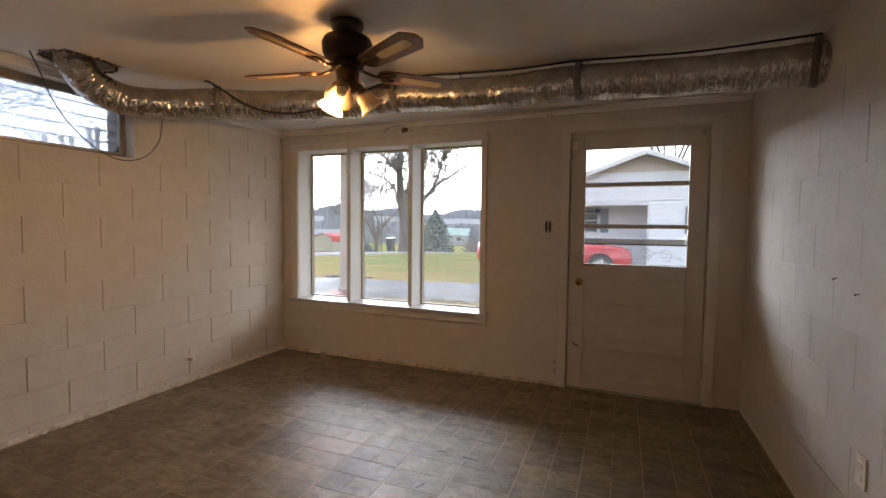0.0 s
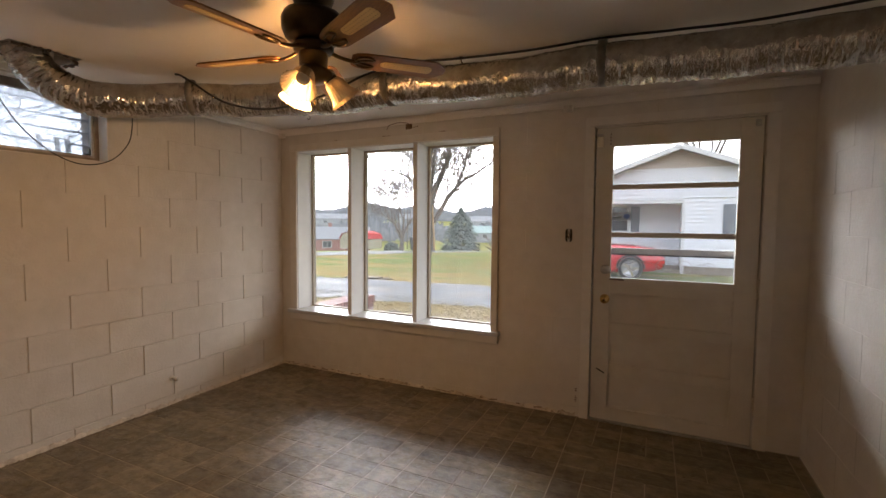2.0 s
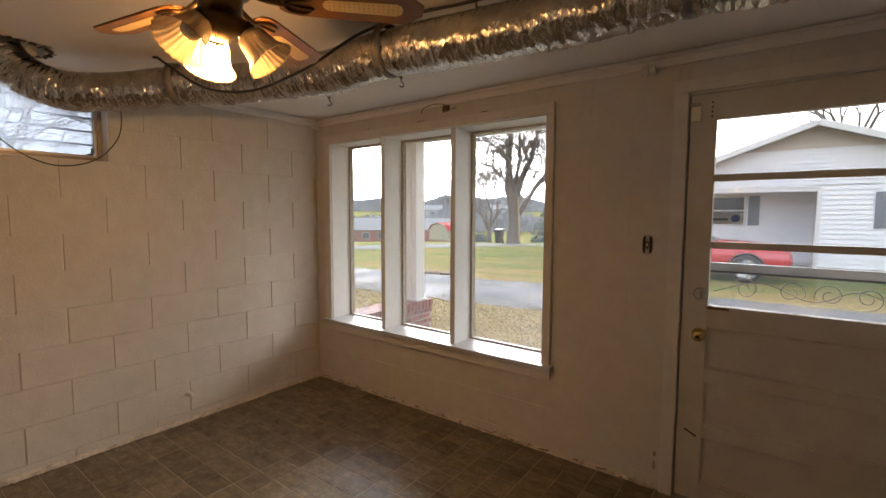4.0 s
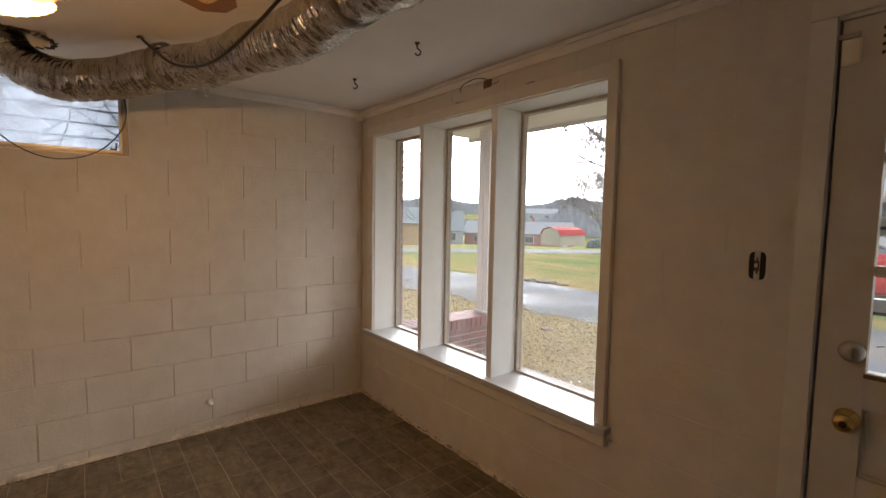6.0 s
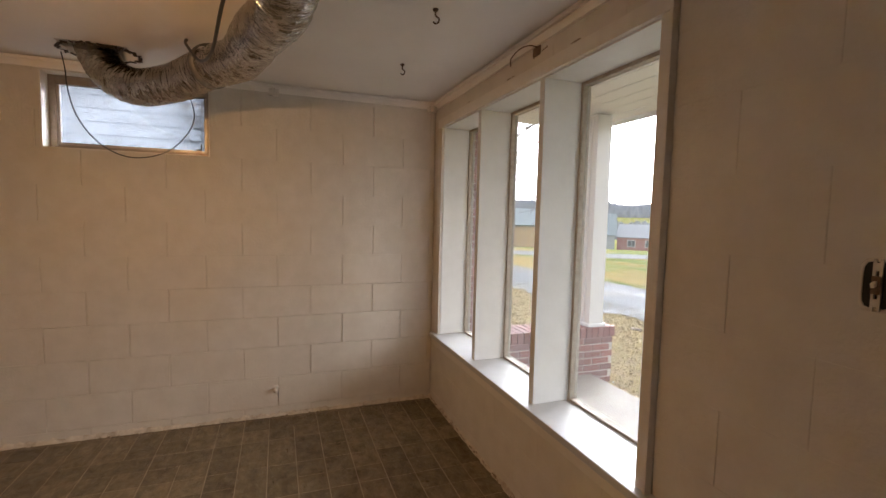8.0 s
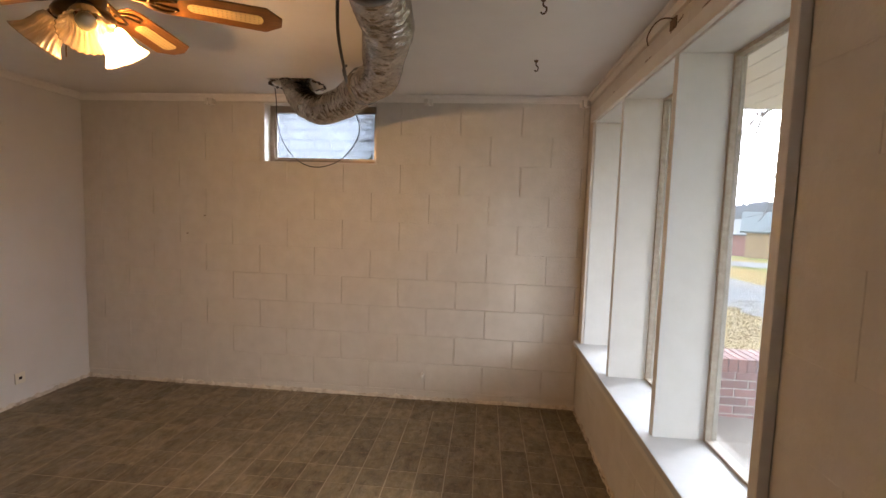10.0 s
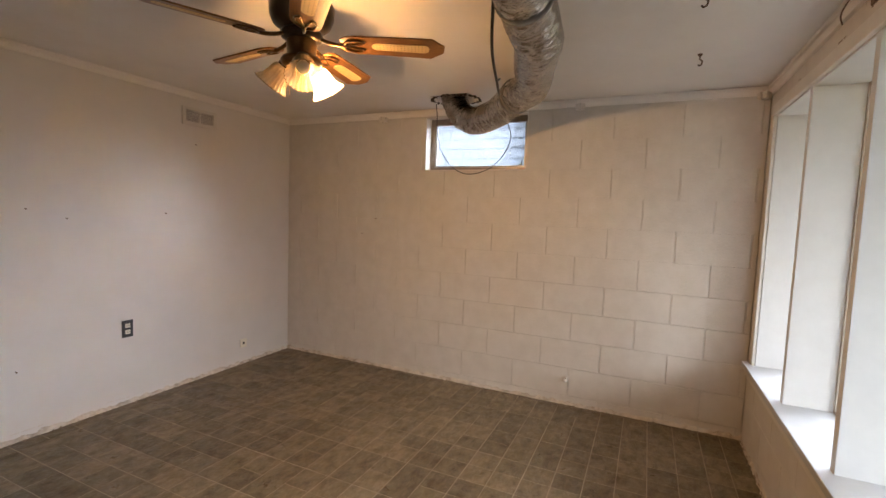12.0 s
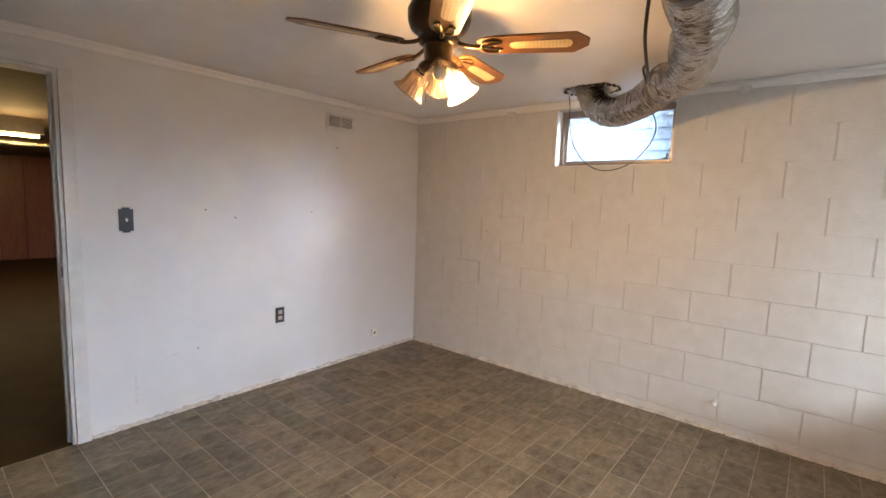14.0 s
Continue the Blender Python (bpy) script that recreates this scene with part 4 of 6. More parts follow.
# cables
cable = catmull([(0.96, 2.46, 2.165), (0.5, 2.60, 2.20), (0.2, 2.63, 2.222), (-0.1, 2.63, 2.236), (-0.45, 2.60, 2.222), (-0.80, 2.58, 2.228), (-1.05, 2.53, 2.226), (-1.28, 2.46, 2.18), (-1.52, 2.38, 2.07), (-1.83, 2.31, 2.01), (-2.10, 2.23, 2.05), (-2.29, 2.15, 2.17), (-2.37, 2.14, 2.215), (-2.40, 2.13, 2.222)], 10)
solo("power_cable", tube(bmesh.new(), cable, 0.0065, 8), M_WIRE, "black cable draped along the foil duct", "cable", smooth=True)
loop = catmull([(-2.93, 1.45, 2.243), (-2.90, 1.475, 2.15), (-2.86, 1.50, 2.02), (-2.81, 1.56, 1.87), (-2.77, 1.66, 1.75), (-2.75, 1.77, 1.69), (-2.75, 1.88, 1.69), (-2.76, 1.99, 1.74), (-2.77, 2.075, 1.84), (-2.78, 2.105, 1.94), (-2.75, 2.09, 2.03)], 10)
solo("thin_wire", tube(bmesh.new(), loop, 0.0032, 6), M_WIRE, "thin black wire hanging in a loop before the high window", "wire", smooth=True)

# ---- ceiling fan ----
M_BRASSDARK = material("aged_brass", (0.16, 0.10, 0.045), (0.10, 0.06, 0.028), 20, 0.3, metal=0.9)
FX, FY = -1.072, 1.780
fan = thing("ceiling_fan", "bronze ceiling fan with five cane-inset wooden blades and one lit shade", "ceiling fan", (FX, FY, H))
T = Matrix.Translation((FX, FY, H - 2.272))
part("canopy", lathe(bmesh.new(), [(0.0, 2.271), (0.076, 2.271), (0.078, 2.254), (0.070, 2.234), (0.056, 2.222), (0.050, 2.205)], T), M_IRON, fan, smooth=True)
part("motor_housing", lathe(bmesh.new(), [(0.050, 2.206), (0.085, 2.202), (0.110, 2.192), (0.119, 2.172), (0.117, 2.135), (0.106, 2.108), (0.085, 2.092), (0.060, 2.086), (0.0, 2.086)], T, 40), M_IRON, fan, "dark bronze motor housing", smooth=True)
part("blade_ring", lathe(bmesh.new(), [(0.0, 2.0855), (0.070, 2.0855), (0.078, 2.075), (0.074, 2.058), (0.055, 2.050)], T), M_IRON, fan, smooth=True)
part("switch_housing", lathe(bmesh.new(), [(0.054, 2.051), (0.056, 2.040), (0.053, 1.995), (0.070, 1.986), (0.077, 1.972), (0.070, 1.956), (0.040, 1.942), (0.014, 1.936), (0.0, 1.935)], T), M_BRASSDARK, fan, "aged brass switch housing", smooth=True)
ANG0 = 45.6
for k in range(5):
    a = ANG0 + 72 * k
    m = T @ pose(0, 0, 2.048, 0, 0, a) @ pose(0, 0, 0, -12, 0, 0)
    out = [(0.145, -0.034), (0.165, -0.048), (0.20, -0.054), (0.36, -0.059), (0.490, -0.064), (0.538, -0.022), (0.538, 0.022), (0.490, 0.064), (0.36, 0.059), (0.20, 0.054), (0.165, 0.048), (0.145, 0.034)]
    bm = bmesh.new()
    lo = [bm.verts.new((x, y, -0.003)) for x, y in out]
    hi = [bm.verts.new((x, y, 0.003)) for x, y in out]
    bm.faces.new(lo[::-1])
    bm.faces.new(hi)
    for i in range(len(out)):
        j = (i + 1) % len(out)
        bm.faces.new((lo[i], lo[j], hi[j], hi[i]))
    bmesh.ops.bevel(bm, geom=bm.edges[:], offset=0.0015, segments=1, affect="EDGES")
    blade = part("blade", bm, M_WOOD, None)
    blade.parent = fan
    blade.matrix_basis = Matrix.Translation(-ORIGIN[fan]) @ m
    ORIGIN[blade] = Vector()
    blade["label"] = "walnut-stained blade with woven cane inset"
    bm = bmesh.new()
    ring = [(0.262, 0.0), (0.266, -0.014), (0.280, -0.021), (0.462, -0.025), (0.476, -0.018), (0.482, 0.0), (0.476, 0.018), (0.462, 0.025), (0.280, 0.021), (0.266, 0.014)]
    lo = [bm.verts.new((x, y, -0.0042)) for x, y in ring]
    hi = [bm.verts.new((x, y, 0.0042)) for x, y in ring]
    bm.faces.new(lo[::-1])
    bm.faces.new(hi)
    for i in range(len(ring)):
        j = (i + 1) % len(ring)
        bm.faces.new((lo[i], lo[j], hi[j], hi[i]))
    part("cane_inset", bm, M_CANE, blade, "pale woven cane inset")
    bm = bmesh.new()
    tube(bm, catmull([(0.066, 0, 0.016), (0.10, 0.0, 0.002), (0.14, 0.0, -0.006), (0.175, 0, -0.006)], 5), 0.0075, 8)
    for sgn in (1, -1):
        tube(bm, catmull([(0.155, 0, -0.008), (0.175, sgn * 0.030, -0.007), (0.215, sgn * 0.036, -0.006), (0.235, sgn * 0.020, -0.006)], 6), 0.0045, 6)
        tube(bm, catmull([(0.165, 0, -0.007), (0.20, sgn * 0.012, -0.006), (0.232, sgn * 0.018, -0.006)], 5), 0.004, 6)
    part("blade_iron", bm, M_BRASSDARK, blade, "ornate bronze blade iron", smooth=True)
for a, lit in ((166, True), (46, False), (286, False)):
    base = T @ pose(0, 0, 1.978, 0, 0, a) @ pose(0.050, 0, 0, 0, 180 - 40, 0) @ Matrix.Scale(0.86, 4)
    arm = part("lamp_holder", lathe(bmesh.new(), [(0.012, -0.03), (0.016, 0.0), (0.030, 0.008), (0.033, 0.030), (0.028, 0.040)], base, 20), M_IRON, fan, smooth=True)
    sh = part("shade", lathe(bmesh.new(), [(0.027, 0.030), (0.040, 0.038), (0.047, 0.055), (0.050, 0.080), (0.056, 0.105), (0.070, 0.128), (0.078, 0.136), (0.075, 0.134), (0.053, 0.103), (0.047, 0.078), (0.043, 0.052)], base, 120, 0.05, 24),
              M_SHADE, fan, "fluted frosted glass tulip shade, lit" if lit else "fluted frosted glass tulip shade, unlit", smooth=True)
    bulb = part("bulb", lathe(bmesh.new(), [(0.012, 0.033), (0.014, 0.042), (0.025, 0.060), (0.029, 0.074), (0.025, 0.088), (0.014, 0.097), (0.0, 0.099)], base, 20), M_BULB if lit else M_IVORY, fan, "lit bulb" if lit else "unlit bulb", smooth=True)
    if lit:
        lp = new("fan_lamp", bpy.data.lights.new("fan_lamp", "POINT"))
        lp.data.energy, lp.data.color, lp.data.shadow_soft_size = FAN_WATT, (1.0, 0.55, 0.23), 0.035
        lp.location = base @ Vector((0, 0, 0.106))
for dx, dy, n in ((0.03, -0.03, 10), (-0.02, -0.045, 7)):
    part("pull_chain", tube(bmesh.new(), [(FX + dx, FY + dy, 1.937), (FX + dx, FY + dy, 1.937 - n * 0.012)], 0.0018, 6), M_BRASS, fan, "brass pull chain")

# ---- small fixtures on walls and ceiling ----
vent = thing("wall_vent", "white louvred return air grille on the back wall", "vent", (-2.112, Y0, 1.985))
vx0, vx1, vz0, vz1 = -2.288, -1.996, 1.992, 2.126
for r in ((vx0, vx1, Y0 + 0.001, Y0 + 0.012, vz1 - 0.022, vz1), (vx0, vx1, Y0 + 0.001, Y0 + 0.012, vz0, vz0 + 0.03), (vx0, vx0 + 0.03, Y0 + 0.001, Y0 + 0.012, vz0 + 0.03, vz1 - 0.022), (vx1 - 0.03, vx1, Y0 + 0.001, Y0 + 0.012, vz0 + 0.03, vz1 - 0.022), (-2.149, -2.135, Y0 + 0.001, Y0 + 0.011, vz0 + 0.03, vz1 - 0.022)):
    part("grille_frame", boxes(r), M_TRIM, vent, bevel=0.002)
# flat dark sheet for the shade behind the slats
part("shade_backing", boxes((vx0 + 0.03, vx1 - 0.03, Y0 + 0.0005, Y0 + 0.002, vz0 + 0.03, vz1 - 0.022)), M_HOLE, vent)
for k in range(9):
    z = vz0 + 0.037 + k * 0.0115
    part("slat", obox(bmesh.new(), pose((vx0 + vx1) / 2, Y0 + 0.006, z, 35), vx1 - vx0 - 0.062, 0.010, 0.0018), M_TRIM, vent)


def outlet_plate(name, label, m, w, h, mat, sockets):
    """A plate at the pose m, its face to local -y, with sockets or a toggle."""
    t = thing(name, label, "switch" if not sockets else "outlet", m.translation)
    bm = obox(bmesh.new(), m @ Matrix.Translation((0, -0.003, 0)), w, 0.006, h)
    pl = part("plate", bm, mat, t, bevel=0.0015)
    return t, pl


t, pl = outlet_plate("wall_outlet", "dark grey double outlet without a cover plate", pose(-1.586, Y0, 0.527, 0, 0, 180), 0.072, 0.118, M_PLATE, True)
for z in (0.505, 0.549):
    s = part("socket", boxes((-1.602, -1.570, Y0 + 0.005, Y0 + 0.009, z - 0.014, z + 0.014)), M_IVORY, t, "ivory socket face", bevel=0.003)
    part("slot", boxes((-1.594, -1.591, Y0 + 0.0085, Y0 + 0.0095, z - 0.006, z + 0.006), (-1.582, -1.579, Y0 + 0.0085, Y0 + 0.0095, z - 0.005, z + 0.005)), M_HOLE, s)
t, pl = outlet_plate("light_switch", "dark grey ornamental toggle switch plate", pose(-0.603, Y0, 1.272, 0, 0, 180), 0.074, 0.128, M_PLATE, False)
part("plate_tip", boxes((-0.623, -0.583, Y0, Y0 + 0.005, 1.334, 1.346)), M_PLATE, t, bevel=0.002)
part("plate_tip", boxes((-0.623, -0.583, Y0, Y0 + 0.005, 1.198, 1.210)), M_PLATE, t, bevel=0.002)
part("toggle", obox(bmesh.new(), pose(-0.603, Y0 + 0.013, 1.274, -25), 0.009, 0.018, 0.014), M_IVORY, t, "ivory toggle", bevel=0.002)
t, pl = outlet_plate("phone_plate", "small ivory blank cover plate near the floor", pose(-2.556, Y0 + 0.006, 0.185, 0, 0, 180), 0.065, 0.075, M_IVORY, True)
# dark spacer behind the plate draws its shadow outline
part("outline_spacer", boxes((-2.585, -2.527, Y0, Y0 + 0.006, 0.151, 0.219)), M_PLATE, t)
part("hole", boxes((-2.566, -2.546, Y0 + 0.011, Y0 + 0.0128, 0.175, 0.195)), M_HOLE, t)
# bare switch box beside the door
t = thing("open_switch_box", "bare toggle switch in an open wall box without its plate", "switch", (-0.404, Y1, 1.24))
bm = bmesh.new()
ring = []
for k in range(28):
    a = 2 * math.pi * k / 28
    ca, sa = math.cos(a), math.sin(a)
    q = (abs(ca) ** 5 + abs(sa) ** 5) ** -0.2
    w = 1 + 0.12 * noise.noise(Vector((ca * 2, sa * 2, 3.0)))
    ring.append([bm.verts.new((-0.404 + ca * q * hx, Y1 - dy, 1.296 + sa * q * hz)) for hx, hz, dy in ((0.025 * w + 0.006, 0.047 * w + 0.006, 0.0), (0.025 * w + 0.004, 0.047 * w + 0.004, 0.0035), (0.025, 0.047, 0.0035), (0.024, 0.046, 0.001))])
for a, b in zip(ring, ring[1:] + ring[:1]):
    for k in range(3):
        bm.faces.new((a[k], b[k], b[k + 1], a[k + 1]))
part("plaster_ring", bm, M_PATCH, t, "pale chipped plaster round the box")
bm = bmesh.new()
oval = []
for k in range(28):
    ca, sa = math.cos(2 * math.pi * k / 28), math.sin(2 * math.pi * k / 28)
    q = (abs(ca) ** 5 + abs(sa) ** 5) ** -0.2
    oval.append(bm.verts.new((-0.404 + ca * q * 0.0245, Y1 - 0.0014, 1.296 + sa * q * 0.0465)))
bm.faces.new(oval)
part("box_void", bm, M_HOLE, t)
part("yoke", boxes((-0.412, -0.407, Y1 - 0.006, Y1 - 0.002, 1.244, 1.348), (-0.401, -0.396, Y1 - 0.006, Y1 - 0.002, 1.244, 1.348), (-0.407, -0.401, Y1 - 0.006, Y1 - 0.002, 1.252, 1.268), (-0.407, -0.401, Y1 - 0.006, Y1 - 0.002, 1.324, 1.340)), M_STEEL, t, "bare metal yoke")
part("switch_body", boxes((-0.411, -0.397, Y1 - 0.010, Y1 - 0.0062, 1.278, 1.314)), M_RUST, t, bevel=0.001)
part("toggle", obox(bmesh.new(), pose(-0.404, Y1 - 0.014, 1.298, 20), 0.006, 0.014, 0.009), M_IVORY, t)
t = thing("socket_plate", "ivory outlet plate on the side wall", "outlet", (X1, 1.93, 0.39))
part("plate", boxes((X1 - 0.007, X1 - 0.001, 1.895, 1.965, 0.385, 0.50)), M_IVORY, t, bevel=0.002)
for z in (0.42, 0.465):
    part("socket", boxes((X1 - 0.010, X1 - 0.006, 1.915, 1.945, z - 0.013, z + 0.013)), M_IVORY, t, bevel=0.002)


def ceiling_hook(x, y, turn):
    t = thing("ceiling_hook", "rusty dark screw hook in the ceiling", "hook", (x, y, H), group="ceiling hooks")
    part("collar", lathe(bmesh.new(), [(0.0, H), (0.012, H - 0.001), (0.010, H - 0.008), (0.004, H - 0.012)], Matrix.Translation((x, y, 0)), 14), M_RUST, t, smooth=True)
    c, s = math.cos(turn), math.sin(turn)
    pts = [(0, -0.008), (0, -0.025), (0.008, -0.033), (0.016, -0.042), (0.012, -0.055), (0.0, -0.058), (-0.009, -0.050)]
    part("hook", tube(bmesh.new(), catmull([(x + a * c, y + a * s, H + b) for a, b in pts], 5), 0.0035, 8), M_RUST, t, smooth=True)


ceiling_hook(-1.660, 3.144, 0.9)
ceiling_hook(-2.362, 3.193, 0.7)
ceiling_hook(-0.80, 2.60, 0.2)


def knob_insulator(x, y, z, ax):
    """A ceramic pipe clip with a bolt on a wall's top edge."""
    t = thing("pipe_clip", "paint-caked metal pipe clip under the ceiling", "clip", (x, y, z), group="pipe clips")
    d = Vector(ax)
    s = Vector((-d.y, d.x, 0))
    bm = bmesh.new()
    obox(bm, Matrix.Translation((x, y, z)) @ d.to_track_quat("Y", "Z").to_matrix().to_4x4(), 0.06, 0.05, 0.04)
    part("body", bm, M_PLASTIC_W, t, bevel=0.006)
    p = Vector((x, y, z))
    part("bolt", tube(bmesh.new(), [p + d * 0.01 + Vector((0, 0, -0.02)), p + d * 0.03 + Vector((0, 0, -0.03)), p + d * 0.035 + Vector((0, 0, 0.02))], 0.007, 8), M_PLASTIC_W, t, smooth=True)


knob_insulator(X0 + 0.045, 2.52, 2.18, (1, 0, 0))
knob_insulator(X0 + 0.045, 0.89, 2.175, (1, 0, 0))
knob_insulator(X0 + 0.06, Y1 - 0.05, 2.175, (0.7, -0.7, 0))
knob_insulator(-0.42, Y1 - 0.045, 2.17, (0, -1, 0))

t = thing("curtain_bracket", "bent rusty curtain rod bracket above the window", "bracket", (-1.75, Y1, 2.17))
part("foot", boxes((-1.735, -1.675, Y1 - 0.006, Y1 - 0.001, 2.145, 2.195)), M_RUST, t, bevel=0.002)
part("arm", tube(bmesh.new(), catmull([(-1.70, Y1 - 0.005, 2.18), (-1.71, Y1 - 0.04, 2.185), (-1.78, Y1 - 0.05, 2.19), (-1.87, Y1 - 0.045, 2.175), (-1.90, Y1 - 0.03, 2.15)], 6), 0.0028, 8), M_RUST, t, smooth=True)

t = thing("pipe_stub", "short capped pipe stub low on the block wall", "pipe", (X0, 2.54, 0.2))
part("stub", lathe(bmesh.new(), [(0.010, 0.0), (0.010, 0.045), (0.015, 0.046), (0.015, 0.058), (0.0, 0.060)], pose(X0, 2.525, 0.197, 0, 90, 0), 14), M_PLASTIC_W, t, smooth=True)
part("flange", lathe(bmesh.new(), [(0.0, 0.006), (0.018, 0.005), (0.022, 0.0)], pose(X0, 2.525, 0.197, 0, 90, 0), 16), M_BLOCK, t, smooth=True)


def nail(p, d, group):
    p, d = Vector(p), Vector(d)
    q = d.to_track_quat("Z", "Y").to_matrix().to_4x4()
    solo("nail", lathe(bmesh.new(), [(0.0, 0.017), (0.0045, 0.017), (0.0045, 0.014), (0.002, 0.013), (0.002, 0.0)], Matrix.Translation(p) @ q, 8), M_RUST, "small rusty nail stuck in the wall", "nail", group=group)


for x, z in ((-1.048, 1.338), (-1.246, 1.284), (-1.861, 1.325), (-2.103, 1.854), (-0.981, 0.41)):
    nail((x, Y0, z), (0, 1, -0.2), "nails in the back wall")
for y, z in ((0.674, 1.194), (0.816, 1.333)):
    nail((X0, y, z), (1, 0, -0.2), "nails in the block wall")
nail((X1, 2.21, 1.10), (-1, 0, -0.3), "nails in the side wall")
nail((X1, 2.02, 1.06), (-1, 0, -0.3), "nails in the side wall")

rng = random.Random(41)


def scar(parent, pts, width, mat, axis):
    """A thin ragged flake line on a wall face."""
    bm = bmesh.new()
    for a, b in zip(pts, pts[1:]):
        a, b = Vector(a), Vector(b)
        n = max(1, int((b - a).length / 0.012))
        for k in range(n):
            p = a.lerp(b, (k + 0.5) / n)
            if rng.random() < 0.75:
                d = [rng.uniform(0.006, 0.018), rng.uniform(0.006, 0.018), rng.uniform(0.3, 1.0) * width]
                d[axis] = 0.0012
                box(bm, p.x - d[0] / 2, p.x + d[0] / 2, p.y - d[1] / 2, p.y + d[1] / 2, p.z - d[2] / 2, p.z + d[2] / 2)
    part("paint_flake", bm, mat, parent)


flakes = thing("paint_flakes", "chipped paint marks over window and walls, and a conduit stub", "paint chips", (X0, Y1, 1.0), kind="stuff")
M_SCAR = material("bare_scar", (0.16, 0.11, 0.075), (0.28, 0.21, 0.15), 60, 0.8)
# the upright line beside the door stands in for a painted conduit stub
for pts, w in (([(-1.95, F - 0.004, 2.098), (-1.86, F - 0.004, 2.099)], 0.008), ([(-1.42, F - 0.004, 2.098), (-1.36, F - 0.004, 2.098)], 0.007), ([(-2.45, F - 0.004, 2.098), (-2.42, F - 0.004, 2.098)], 0.006),
               ([(-0.33, Y1 - 0.001, 0.10), (-0.33, Y1 - 0.001, 0.22)], 0.012), ([(-1.75, Y1 - 0.001, 2.14), (-1.62, Y1 - 0.001, 2.16)], 0.014)):
    scar(flakes, pts, w, M_SCAR, 1)
for k in range(26):
    x = -3.05 + k * 0.104 + rng.uniform(-0.03, 0.03)
    scar(flakes, [(x, Y1 - 0.0195 + rng.uniform(0, 0.004), rng.uniform(0.008, 0.03)), (x + rng.uniform(0.02, 0.09), Y1 - 0.018, rng.uniform(0.008, 0.034))], 0.012, M_SCAR, 1)
for x0, x1, z in ((-2.9, -2.75, 0.035), (-2.3, -2.05, 0.03), (-1.6, -1.45, 0.04), (-1.1, -0.95, 0.05), (-0.55, -0.42, 0.03)):
    scar(flakes, [(x0, Y0 + 0.001, z), (x1, Y0 + 0.001, z + rng.uniform(-0.01, 0.02))], 0.008, M_PATCH, 1)
scar(flakes, [(-0.62, Y0 + 0.001, 0.14), (-0.62, Y0 + 0.001, 0.32)], 0.02, M_PATCH, 1)
scar(flakes, [(-0.86, Y0 + 0.001, 0.40), (-0.78, Y0 + 0.001, 0.385)], 0.01, M_PATCH, 1)
for y, z in ((2.05, 0.30), (1.75, 0.31), (2.20, 0.12), (1.2, 0.10), (0.5, 0.11), (2.9, 0.32)):
    scar(flakes, [(X0 + 0.002, y, z), (X0 + 0.002, y + rng.uniform(0.05, 0.16), z - 0.004)], 0.010, M_PATCH, 0)

# ---- outside: ground, drive, road ----
GZ = -0.2


def ground_z(x, y):
    """Level round the house, falling past the road, rising to far hills."""
    d = math.hypot(x, y - 2)
    if d < 24:
        return GZ
    if d < 100:
        return GZ - 0.060 * (d - 24)
    return GZ - 4.56 + 0.055 * (d - 100) if d < 360 else GZ + 9.74


bm = bmesh.new()
rs = [0.0, 4, 6, 8, 10, 13, 16, 20, 24, 28, 34, 42, 52, 65, 80, 100, 130, 170, 230, 360, 600, 1200, 2500]
rings = []
for r in rs[1:]:
    rings.append([bm.verts.new((r * math.cos(a), 2 + r * math.sin(a), ground_z(r * math.cos(a), 2 + r * math.sin(a)))) for a in [2 * math.pi * k / 72 for k in range(72)]])
c = bm.verts.new((0, 2, GZ))
for k in range(72):
    bm.faces.new((c, rings[0][k], rings[0][(k + 1) % 72]))
for a, b in zip(rings, rings[1:]):
    for k in range(72):
        bm.faces.new((a[k], b[k], b[(k + 1) % 72], a[(k + 1) % 72]))
solo("ground", bm, M_LAWN, "patchy green and straw lawn falling away to far hills", "ground", kind="structure", smooth=True)


def strip(name, mat, label, category, line, width, lift, seed):
    """A paved strip along a line, with a wandering edge."""
    rng = random.Random(seed)
    pts = catmull(line, 14)
    bm = bmesh.new()
    rows = []
    for p, d, s, u in frames(pts):
        w0, w1 = width / 2 + rng.uniform(-0.12, 0.12), width / 2 + rng.uniform(-0.12, 0.12)
        row = []
        for q in (-w0, -w0 * 0.4, w1 * 0.4, w1):
            x, y = p.x + s.x * q, p.y + s.y * q
            row.append(bm.verts.new((x, y, ground_z(x, y) + lift)))
        rows.append(row)
    for a, b in zip(rows, rows[1:]):
        for k in range(3):
            bm.faces.new((a[k], a[k + 1], b[k + 1], b[k]))
    return solo(name, bm, mat, label, category, kind="structure")


strip("road_drive", M_ASPHALT, "wet cracked grey asphalt driveway", "driveway", [(-26, 7.0, 0), (-16, 8.0, 0), (-10, 8.9, 0), (-6, 9.35, 0), (-3, 9.7, 0), (-0.5, 10.0, 0), (4, 9.9, 0)], 2.9, 0.012, 3)
strip("road", M_ROAD, "pale paved road beyond the lawn", "road", [(-40, -18, 0), (-24, 3, 0), (-16.5, 15.2, 0), (-13.2, 20.5, 0), (-9.0, 25.0, 0), (-2, 29, 0), (12, 33, 0)], 2.4, 0.02, 4)
strip("road_far", M_ROAD, "pale lane crossing the far meadow", "road", [(-30, 50, 0), (-18, 52, 0), (-4, 56, 0)], 2.0, 0.05, 6)

bm = boxes((-3.7, 3.0, Y1 + 0.2, 5.42, GZ - 0.05, -0.10))
solo("pavement", bm, M_CONC, "pale concrete porch slab with chipped edge", "porch slab", kind="structure", bevel=0.01)

